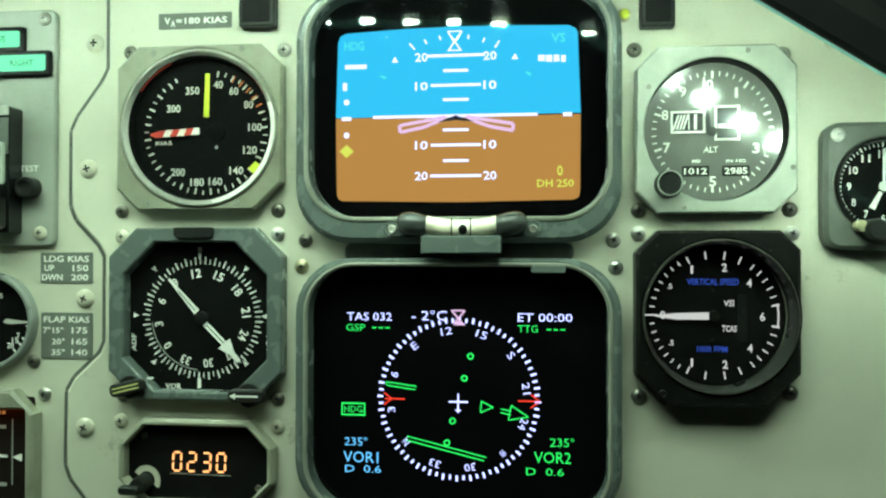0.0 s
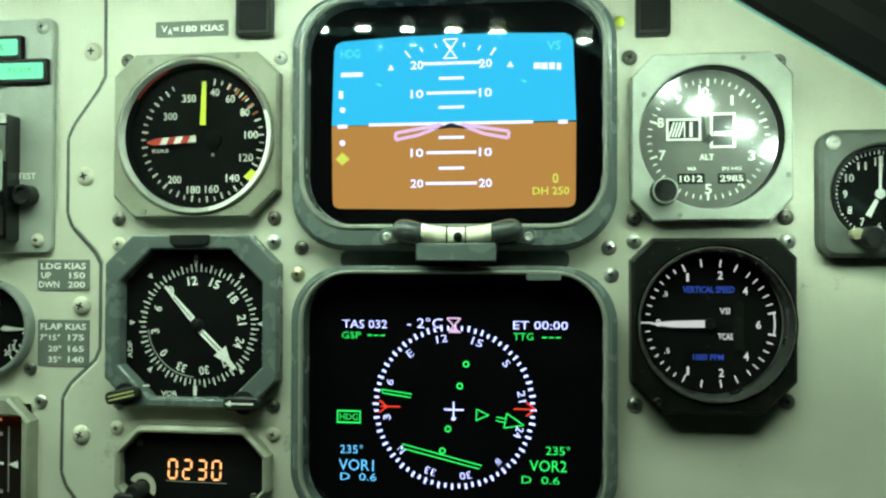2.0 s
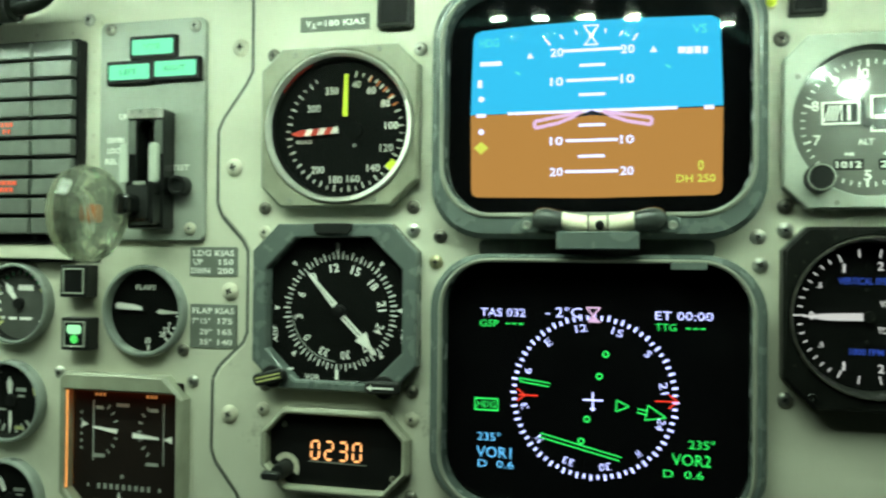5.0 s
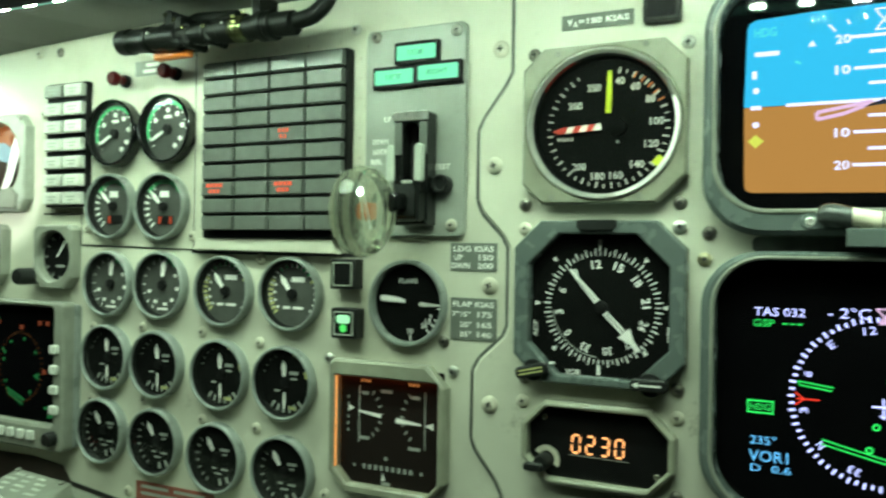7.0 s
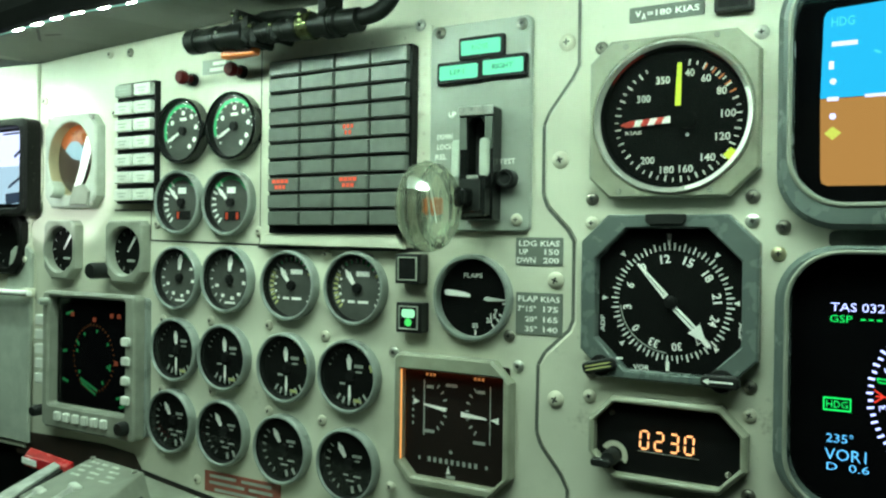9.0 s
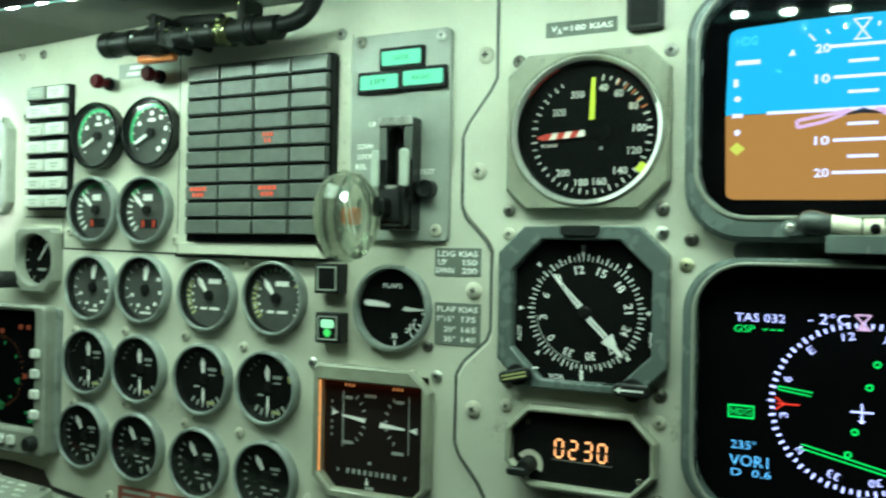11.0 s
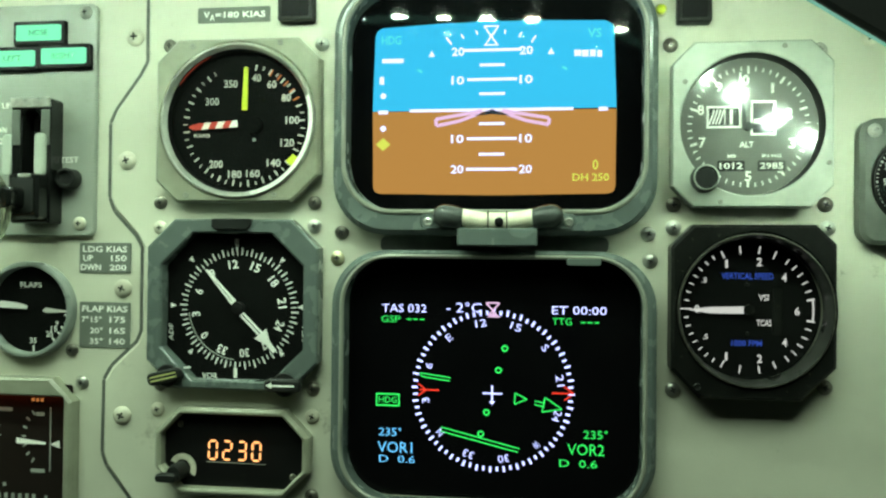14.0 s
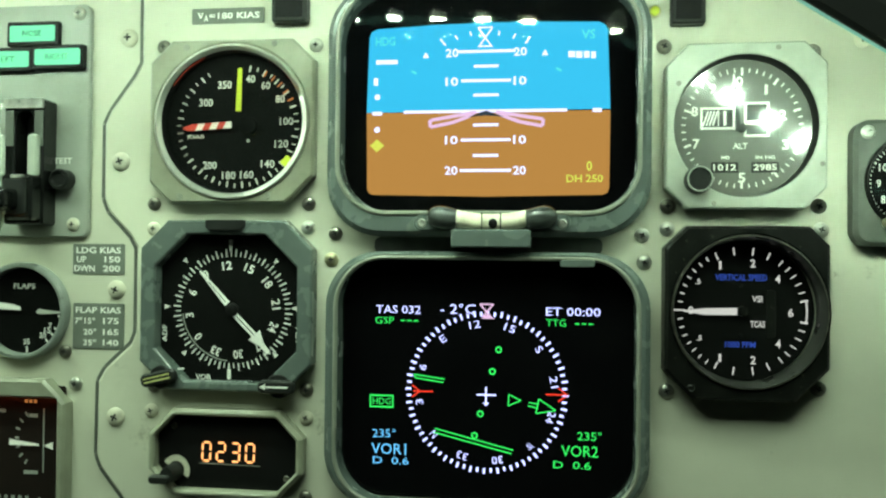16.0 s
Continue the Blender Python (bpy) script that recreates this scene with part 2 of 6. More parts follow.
shade = TILE.node_tree.nodes.new("ShaderNodeMapRange")
shade.inputs["To Min"].default_value, shade.inputs["To Max"].default_value = 0.34, 0.52
TILE.node_tree.links.new(info.outputs["Random"], shade.inputs["Value"])
TILE.node_tree.links.new(shade.outputs["Result"], TILE.node_tree.nodes["Principled BSDF"].inputs["Roughness"])
GAP_SHADE = mat("joint_and_shade_grey", (0.1, 0.107, 0.092), 0.6, vary=0.25, scale=120)
GLASS = glass_mat("cover_glass")
CRT = glass_mat("crt_glass", ior=1.55)
GAUGE_GLASS = glass_mat("gauge_glass", rough=0.1, dust_glare=0.004)
TUBE = glass_mat("tube_glass", ior=1.13, rough=0.04, dust_glare=0.0005)


def glow(name, color, strength=1.0):
    m = bpy.data.materials.new(name)
    m.use_nodes = True
    n, l = m.node_tree.nodes, m.node_tree.links
    n.remove(n["Principled BSDF"])
    e = n.new("ShaderNodeEmission")
    e.inputs["Color"].default_value, e.inputs["Strength"].default_value = (*color, 1), strength
    l.new(e.outputs[0], n["Material Output"].inputs["Surface"])
    return m


G_SKY = glow("screen_blue", (0.04, 0.6, 0.98))
G_EARTH = glow("screen_brown", (0.52, 0.265, 0.065))
G_WHITE = glow("screen_white", (0.8, 0.88, 1.2), 1.35)
G_PINK = glow("screen_pink", (0.9, 0.62, 0.9))
G_CYAN = glow("screen_cyan", (0.1, 0.9, 0.95))
G_LCYAN = glow("screen_light_blue", (0.16, 0.66, 1.15), 1.2)
G_VSI = glow("lit_dial_white", (0.62, 0.65, 0.6))
G_VSI_BLUE = glow("lit_dial_blue", (0.03, 0.075, 0.4))
G_YEL = glow("screen_yellow", (0.75, 0.85, 0.12))
G_ROSE = glow("screen_blue_white", (0.62, 0.7, 1.3), 1.75)
G_GREEN = glow("screen_green", (0.03, 0.9, 0.13), 1.3)
G_RED = glow("screen_red", (1.0, 0.06, 0.03), 1.1)
G_BLACK = mat("screen_black", (0.0015, 0.0015, 0.002), 0.5, bump=0, vary=0.0, spec=0.0)
G_NAVY = mat("screen_dark_blue", (0.004, 0.01, 0.03), 0.4, bump=0)
G_AMBER = glow("digit_amber", (1.0, 0.45, 0.15), 2.0)
G_ANN = glow("gear_light_green", (0.22, 0.95, 0.52), 1.15)
G_DKGREEN = glow("lit_green", (0.1, 0.85, 0.15), 1.0)
G_CAUTION = glow("caution_red", (1.0, 0.18, 0.09), 0.85)
G_READ = glow("readout_red", (0.7, 0.12, 0.05), 0.6)
G_LIT = glow("lit_pale_green", (0.4, 1.0, 0.5), 1.1)
G_EDGE = glow("edge_light_amber", (1.0, 0.42, 0.1), 1.3)
G_EDGE2 = glow("edge_light_dim", (0.95, 0.2, 0.05), 4.5)
G_DIAL_LAMP = glow("dial_lamp_red", (0.75, 0.12, 0.06), 0.3)
G_TAPE = glow("tape_glow", (0.4, 1.0, 0.75), 0.45)
G_LED = glow("led_white", (0.71, 1.0, 0.74), 455.0)


# ---- building helpers: millimetres, x right, y up, z out of the panel ----
def at(x, z, out=0.0, turn=0.0, wide=1.0, high=1.0):
    return pose(x / 1000, -out / 1000, 1.1 + z / 1000, 90, 0, 0) @ pose(0, 0, 0, 0, 0, turn) @ Matrix.Diagonal((wide, high, 1, 1))


def part(name, bm, material, parent=None, label="", smooth=False, keep=False):
    bm.transform(Matrix.Scale(0.001, 4))
    if not keep:
        bmesh.ops.recalc_face_normals(bm, faces=bm.faces)
    me = bpy.data.meshes.new(name)
    bm.to_mesh(me)
    bm.free()
    me.materials.append(material)
    if smooth:
        me.polygons.foreach_set("use_smooth", [True] * len(me.polygons))
        me.set_sharp_from_angle(angle=radians(35))
    ob = new(name, me)
    ob.parent = parent
    return tagged(ob, label)


def thing(name, m, label, category, group="", kind=""):
    ob = new(name)
    ob.empty_display_size = 0.01
    ob.matrix_world = m
    return tagged(ob, label, category, group, kind)


def chamfered(w, h, c, x=0.0, y=0.0):
    a, b = w / 2, h / 2
    cs = c if isinstance(c, (tuple, list)) else (c,) * 4
    pts = []
    for (sx, sy), k in zip(((1, -1), (1, 1), (-1, 1), (-1, -1)), cs):
        if k <= 0:
            pts.append((sx * a, sy * b))
        else:
            p, q = (sx * (a - k), sy * b), (sx * a, sy * (b - k))
            pts += [p, q] if sx * sy < 0 else [q, p]
    return [(px + x, py + y) for px, py in pts]


def rounded(w, h, r, x=0.0, y=0.0, n=6):
    pts = []
    for sx, sy, a0 in ((1, -1, -90), (1, 1, 0), (-1, 1, 90), (-1, -1, 180)):
        for k in range(n + 1):
            a = radians(a0 + 90 * k / n)
            pts.append((x + sx * (w / 2 - r) + r * math.cos(a), y + sy * (h / 2 - r) + r * math.sin(a)))
    return pts


def circle(r, x=0.0, y=0.0, n=48):
    return [(x + r * math.cos(2 * math.pi * k / n), y + r * math.sin(2 * math.pi * k / n)) for k in range(n)]


def inset(pts, d):
    out, n = [], len(pts)
    for k in range(n):
        p, q, r = Vector(pts[k - 1]), Vector(pts[k]), Vector(pts[(k + 1) % n])
        e, f = (q - p).normalized(), (r - q).normalized()
        u, v = Vector((-e.y, e.x)), Vector((-f.y, f.x))
        b = (u + v) / max(0.3, 1 + u.dot(v))
        out.append(tuple(q + d * b))
    return out


def solid(bm, pts, z0, z1, b=0.0):
    """A plate with a chamfered front edge."""
    loops = [(pts, z0), (pts, z1 - b)] + ([(inset(pts, b), z1)] if b else [])
    rings = [[bm.verts.new((x, y, z)) for x, y in some] for some, z in loops]
    n = len(pts)
    for p, q in zip(rings, rings[1:]):
        for k in range(n):
            bm.faces.new((p[k], p[(k + 1) % n], q[(k + 1) % n], q[k]))
    bm.faces.new(rings[-1])
    bm.faces.new(rings[0][::-1])
    return bm


def reach(pts, a):
    """The distance from the origin to a convex outline at an angle."""
    d = Vector((math.cos(a), math.sin(a)))
    best = 0.0
    for k in range(len(pts)):
        p, q = Vector(pts[k - 1]), Vector(pts[k])
        e = q - p
        det = d.x * e.y - d.y * e.x
        if abs(det) > 1e-9:
            s = (p.x * e.y - p.y * e.x) / det
            u = (p.x * d.y - p.y * d.x) / det
            if s > 0 and -1e-6 <= u <= 1 + 1e-6:
                best = max(best, s)
    return best


def frame_ring(bm, outer, inner, z0, z1, b=0.8, bi=0.8, zi=None):
    """A frame between two convex outlines about the origin, with chamfered edges."""
    angles = sorted({round(math.atan2(y, x), 4) for x, y in outer + inner} | {round(math.atan2(y, x), 4) for x, y in circle(1, n=24)})
    zi = z0 if zi is None else zi
    pick = lambda pts: [(reach(pts, a) * math.cos(a), reach(pts, a) * math.sin(a)) for a in angles]
    grown = inset(inner, -bi)
    loops = [(pick(outer), z0), (pick(outer), z1 - b), (pick(inset(outer, b)), z1), (pick(grown), z1), (pick(inner), z1 - bi), (pick(inner), zi)]
    rings = [[bm.verts.new((x, y, z)) for x, y in some] for some, z in loops]
    n = len(angles)
    for p, q in zip(rings, rings[1:]):
        for k in range(n):
            bm.faces.new((p[k], p[(k + 1) % n], q[(k + 1) % n], q[k]))
    return bm


def lathe(bm, profile, n=32, x=0.0, y=0.0):
    rings = []
    for r, z in profile:
        if r < 1e-6:
            rings.append([bm.verts.new((x, y, z))])
        else:
            rings.append([bm.verts.new((x + r * math.cos(2 * math.pi * k / n), y + r * math.sin(2 * math.pi * k / n), z)) for k in range(n)])
    for p, q in zip(rings, rings[1:]):
        for k in range(n):
            j = (k + 1) % n
            if len(p) == 1 and len(q) > 1:
                bm.faces.new((p[0], q[k], q[j]))
            elif len(q) == 1 and len(p) > 1:
                bm.faces.new((p[k], p[j], q[0]))
            elif len(p) > 1:
                bm.faces.new((p[k], p[j], q[j], q[k]))
    return bm


def flat(bm, pts, z):
    bm.faces.new([bm.verts.new((x, y, z)) for x, y in pts])
    return bm


def bar(bm, p, q, w, z, w2=None):
    """A flat stroke from p to q."""
    p, q = Vector(p), Vector(q)
    d = (q - p).normalized()
    s = Vector((-d.y, d.x))
    w2 = w if w2 is None else w2
    return flat(bm, [tuple(p - s * w / 2), tuple(q - s * w2 / 2), tuple(q + s * w2 / 2), tuple(p + s * w / 2)], z)


def rect(bm, x0, y0, x1, y1, z):
    return flat(bm, [(x0, y0), (x1, y0), (x1, y1), (x0, y1)], z)


def arc(bm, r0, r1, a0, a1, z, n=24, x=0.0, y=0.0):
    """A flat arc between two radii; degrees clockwise from the top."""
    dirs = [(math.sin(radians(a0 + (a1 - a0) * k / n)), math.cos(radians(a0 + (a1 - a0) * k / n))) for k in range(n + 1)]
    for (c, s), (c2, s2) in zip(dirs, dirs[1:]):
        flat(bm, [(x + r0 * c, y + r0 * s), (x + r0 * c2, y + r0 * s2), (x + r1 * c2, y + r1 * s2), (x + r1 * c, y + r1 * s)], z)
    return bm


def spoke(bm, a, r0, r1, w, z, x=0.0, y=0.0):
    s, c = math.sin(radians(a)), math.cos(radians(a))
    return bar(bm, (x + r0 * s, y + r0 * c), (x + r1 * s, y + r1 * c), w, z)


GLYPHS = {}
WEIGHT = [0.022]


def glyphs(s):
    key = (s, WEIGHT[0])
    if key not in GLYPHS:
        cu = bpy.data.curves.new("text", "FONT")
        cu.body, cu.align_x, cu.align_y, cu.resolution_u, cu.offset = s, "CENTER", "CENTER", 2, WEIGHT[0]
        ob = bpy.data.objects.new("text", cu)
        scene.collection.objects.link(ob)
        me = bpy.data.meshes.new_from_object(ob)
        co = np.array([v.co[:2] for v in me.vertices]) if len(me.vertices) else np.zeros((1, 2))
        faces = [tuple(p.vertices) for p in me.polygons]
        bpy.data.objects.remove(ob)
        lo, hi = co.min(0), co.max(0)
        GLYPHS[key] = ((co - (lo + hi) / 2), faces, hi - lo)
    return GLYPHS[key]


def write(bm, s, x, y, h, z, w=None, turn=0.0):
    """Lettering centred at x, y, h high, w wide if given, turned clockwise."""
    co, faces, size = glyphs(s)
    k = h / max(size[1], 1e-6)
    kx = w / size[0] if w else k * 0.82
    c, sn = math.cos(radians(-turn)), math.sin(radians(-turn))
    vs = [bm.verts.new((x + c * u * kx - sn * v * k, y + sn * u * kx + c * v * k, z)) for u, v in co]
    for f in faces:
        try:
            bm.faces.new([vs[i] for i in f])
        except ValueError:
            pass
    return bm


B = bmesh.new


# ---- structure: panels, glareshield, cabin ----
SEAM = [(-169.2, 175), (-169.0, 93), (-172.7, 86), (-186.1, 68), (-189.3, 61), (-189.3, 22), (-186.5, 15), (-173.9, 2), (-170.6, -4), (-170.6, -48), (-173.1, -54), (-187.1, -67), (-191.1, -74), (-191.5, -112), (-188.9, -119), (-176.7, -134), (-172.6, -142), (-172.6, -200)]
right_panel = part("panel_right", solid(B(), [*SEAM, (330, -200), (330, 175)], -1, 2.5, 1.5), PANEL)
right_panel.matrix_world = at(0, 0)
tagged(right_panel, "light grey-green painted metal instrument panel sheet", "panel", kind="structure")
seam_strip = B()
for (p, q) in zip(SEAM, SEAM[1:]):
    bar(seam_strip, (p[0] - 0.6, p[1]), (q[0] - 0.6, q[1]), 3.4, 0.25)
seam = part("trim", seam_strip, GAP_SHADE)
seam.matrix_world = at(0, 0)
tagged(seam, "dark open joint between two instrument panel sheets", "joint", kind="structure")
center_panel = part("panel_center", solid(B(), [(-680, -186), (-519, -186), (-370, -203), (-150, -203), (-150, 175), (-680, 175)], -6, 0, 0.8), PANEL)
center_panel.matrix_world = at(0, 0)
tagged(center_panel, "light grey-green painted metal centre instrument panel", "panel", kind="structure")
left_panel = part("panel_left", solid(B(), [(-1050, -186), (-666, -186), (-656, -60), (-656, -26), (-661, -8), (-662, 2), (-659, 10), (-648, 30), (-646, 38), (-646, 62), (-648, 70), (-651.5, 82), (-652, 92), (-651, 175), (-1050, 175)], -1, 2.5, 1.3), PANEL)
left_panel.matrix_world = at(0, 0)
tagged(left_panel, "light grey-green painted metal instrument panel sheet", "panel", kind="structure")
lower = part("panel_lower", solid(B(), [(-1050, -600), (330, -600), (330, -200), (-1050, -187)], -14, -8, 0), BLACK)
lower.matrix_world = at(0, 0)
tagged(lower, "black lower panel under the instruments", "panel", kind="structure")

# the glareshield: an underside that leans out from the top of the panel, a lip and a padded top
CREST = [(-1060, 175), (-800, 166), (-652, 142.5), (-560, 147), (-480, 150), (-410, 153), (-200, 152), (-51, 152), (2, 152), (30, 152), (57, 154), (80, 156), (101, 155), (124, 152), (146, 146), (190, 128), (235, 104), (330, 45)]
LIP = [141, 141, 141, 141, 140, 138, 138, 136.8, 134, 132, 128.5, 124.3, 110.5, 95.2, 80.7, 52.2, 24.2, -37]


REACH = [0.7, 0.76, 0.84, 0.91, 1.03, 1.06, 1.0] + [1.0] * 11


def spread(x):
    """How far the shield leans out at x, against the 95 mm of its middle."""
    return float(np.interp(x, [c[0] for c in CREST], REACH))


def swept(profile):
    bm = B()
    rows = [[bm.verts.new((x, z + (lip - z) * max(0, min(out, 95)) / 95 + dz, out * spread(x) if out > 0 else out)) for out, dz in profile] for (x, z), lip in zip(CREST, LIP)]
    for p, q in zip(rows, rows[1:]):
        for k in range(len(profile) - 1):
            bm.faces.new((p[k], p[k + 1], q[k + 1], q[k]))
    return bm


glareshield = thing("glareshield", at(0, 0), "black padded glareshield with a grey-green underside over the panel", "glareshield")
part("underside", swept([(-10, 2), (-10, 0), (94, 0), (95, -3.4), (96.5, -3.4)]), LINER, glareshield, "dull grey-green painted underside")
part("top", swept([(96.5, -3.4), (99.5, -2.2), (101, 9), (98, 18), (88, 25), (30, 30), (-10, 34), (-10, 2.5)]), LEATHER, glareshield)
strip = thing("led_strip", at(0, 0), "white light strip stuck along the glareshield lip", "light strip")
tape = B()
for (x, _), z, (x2, _), z2 in zip(CREST[1:16], LIP[1:16], CREST[2:17], LIP[2:17]):
    tape.faces.new([tape.verts.new(v) for v in ((x, z - 0.4, 86 * spread(x)), (x2, z2 - 0.4, 86 * spread(x2)), (x2, z2 - 0.6, 93.6 * spread(x2)), (x, z - 0.6, 93.6 * spread(x)))])
    tape.faces.new([tape.verts.new(v) for v in ((x, z - 0.6, 93.6 * spread(x)), (x2, z2 - 0.6, 93.6 * spread(x2)), (x2, z2 - 3.2, 94.4 * spread(x2)), (x, z - 3.2, 94.4 * spread(x)))])
# The tape emits a little itself, replacing chip light that falls on it.
part("tape", tape, G_TAPE, strip, "strip tape given a glow for the chip light on it")


def crest(x):
    return float(np.interp(x, [c[0] for c in CREST], LIP))


led_data = None
led_x = [2 - 26.5 * k for k in range(32, -1, -1) if k not in (5, 8, 22, 23, 24)] + [28.5, 80, 101, 124.5, 144, 166, 184, 206]
for x in led_x:
    if led_data is None:
        led = part("led", solid(B(), chamfered(9, 5.2, 1), 0, 1.0, 0.4), G_LED, strip)
        led_data = led.data
    else:
        led = new("led", led_data)
        led.parent = strip
    deep = 90.0 if x < 90 else 88.0
    top = float(np.interp(x, [c[0] for c in CREST], [c[1] for c in CREST]))
    led.matrix_local = pose(x / 1000, (crest(x) + (top - crest(x)) * (95 - deep) / 95 - 0.9) / 1000, deep * spread(x) / 1000, 100, 0, 0)



def under(name, line, w, ma, label=""):
    """A strip that lies on the shield's underside along points of (x, out)."""
    bm = B()
    pts = []
    for x, out in line:
        top = float(np.interp(x, [c[0] for c in CREST], [c[1] for c in CREST]))
        pts.append(Vector((x, top + (crest(x) - top) * out / spread(x) / 95 - 0.5, out)))
    for a, b in zip(pts, pts[1:]):
        d = b - a
        n = Vector((-d.z, 0, d.x)).normalized() * w / 2
        n = Vector((n.x, 0, n.z))
        bm.faces.new([bm.verts.new(v) for v in (a - n, b - n, b + n, a + n)])
    return part(name, bm, ma, glareshield, label)


under("sheet_joint", [(-546, 73), (-600, 34), (-648, 1)], 2.0, SLOT, "dark joint between two underside sheets")
under("vent_slot", [(-455, 43), (-416, 44), (-378, 45)], 3.0, SLOT, "long dark slot")
under("clip_hole", [(-561, 57), (-551, 51)], 3.5, SLOT)
under("clip_hole", [(-463, 19), (-456, 18)], 3.0, SLOT)
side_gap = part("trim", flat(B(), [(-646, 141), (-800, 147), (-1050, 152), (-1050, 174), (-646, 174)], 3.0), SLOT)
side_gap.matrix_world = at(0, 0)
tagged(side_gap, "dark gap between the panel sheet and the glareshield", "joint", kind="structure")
for nm, mm, w, h, ma in (("floor", pose(-0.4, -0.9, 0), 3.2, 2.6, CARPET), ("ceiling", pose(-0.4, -0.9, 2.05), 3.2, 2.6, SHELL), ("wall_aft", pose(-0.4, -2.1, 1.0, 90), 3.2, 2.2, SHELL), ("wall_left", pose(-1.9, -0.9, 1.0, 0, 90), 2.2, 2.6, SHELL), ("wall_right", pose(0.72, -0.9, 1.0, 0, 90), 2.2, 2.6, SHELL), ("wall_fore", pose(-0.4, 0.32, 1.0, 90), 3.2, 2.2, BLACK)):
    bm = B()
    solid(bm, chamfered(w * 1000, h * 1000, 0), -20, 20)
    ob = part(nm, bm, ma)
    ob.matrix_world = mm
    tagged(ob, {"floor": "dark cockpit floor", "ceiling": "pale grey cockpit ceiling lining"}.get(nm, "plain cockpit wall lining"), "floor" if nm == "floor" else "ceiling" if nm == "ceiling" else "wall", kind="structure")


# ---- screws ----
def screw_kind(name, material, label, r=3.6, h=2.0):
    bm = lathe(B(), [(r, 0), (r, 0.5), (r * 0.93, 0.95), (r * 0.75, h * 0.72), (r * 0.42, h * 0.95), (0, h)], 20)
    head = part(name, bm, material, smooth=True)
    tagged(head, label, "screw", "screws on the panel")
    slot = B()
    for dx, dy in ((r * 0.4, r * 0.1), (r * 0.1, r * 0.4)):
        solid(slot, [(-dx, -dy), (dx, -dy), (dx, dy), (-dx, dy)], h * 0.5, h * 1.015)
    part("cross_recess", slot, SLOT, head)
    return head


SCREWS = {
    "steel": (STEEL, "bright steel cross-head screw in the grey panel", [(-75.2, 99.4, 2.5), (-78.2, 7, 2.5), (87.6, -9, 2.5), (86.6, 4, 2.5), (164, 90.4, 2.5), (98.3, 7, 2.5), (168, 7, 2.5), (98.3, -70, 2.5), (-203.7, 119.4, 3), (-272.5, 127.4, 1.5), (-287.5, -74, 3.5), (-204.6, -76, 0)]),
    "dark": (STEEL_DARK, "blackened cross-head screw in the grey panel", [(-156.6, 100.4, 2.5), (-160.8, 19, 2.5), (-78.2, 19, 2.5), (96.4, 94.4, 2.5), (98.3, 18, 2.5), (167, 18, 2.5), (167, -67, 2.5), (-159.7, -75, 2.5), (-78.2, -75, 2.5), (-64, 4, 2.5), (-210.7, -59, 0), (-538.8, 139.4, 0), (-257.3, 120.4, 3), (-78.2, -129, 2.5)]),
    "big": (PAINTED, "large domed screw painted in panel grey", [(-177.4, 106.4, 0), (-179.5, 41, 2.5), (-182.4, -26, 0), (-180.5, -92, 2.5)]),
    "painted": (PAINTED, "screw painted over in panel grey", [(-160.8, 6, 2.5), (-160.8, -88, 2.5), (-78.2, -89, 2.5), (186, 95.4, 2.5), (-205.6, 8, 3), (-344.3, -14, 0), (-403.6, 1, 0), (-448.9, -64, 0), (-498.5, -66, 0), (-344.3, -68, 0), (-392.6, -123, 0), (-346.1, -124, 0), (-446.9, -115, 0), (-499.4, -119, 0), (-460.8, -181, 0), (-289.5, -158, 3), (-562.4, 140.4, 0), (-393.5, -64, 0), (-505.9, 6, 0), (-555.8, 93.4, 0), (-650.8, 46, 2.5), (-662.2, -14, 2.5), (-645, 109.4, 0)]),
    "brass": (BRASS, "yellowed steel cross-head screw in the grey panel", [(-66, -9, 2.5)]),
}
for key, (ma, lab, spots) in SCREWS.items():
    first = None
    for k, (x, z, out) in enumerate(spots):
        m = at(x, z, out, 17 * k * k % 90)
        if first is None:
            first = screw_kind("panel_screw", ma, lab, 4.9 if key == "big" else 3.6, 2.4 if key == "big" else 2.0)
            first.matrix_world = m
        else:
            copy_thing(first, m)


# ---- instruments of the right panel ----
def cover(parent, pts, z, material=None, name="cover_glass", dome=0.0):
    bm = B()
    if dome:
        r = max(p[0] for p in pts)
        lathe(bm, [(r * s, z + dome * (1 - s * s)) for s in (1, 0.85, 0.7, 0.5, 0.3, 0)], 40)
    else:
        flat(bm, pts, z)
    ob = part(name, bm, material or GLASS, parent, "clear cover glass", smooth=bool(dome), keep=True)
    ob.visible_shadow = False
    return ob


def bezel_screws(parent, spots, z, material=BEZEL, r=1.6):
    for x, y in spots:
        part("bezel_screw", lathe(B(), [(r, z - 0.5), (r, z + 0.3), (r * 0.7, z + 0.7), (r * 0.5, z + 0.4), (0, z + 0.4)], 12, x, y), material, parent)


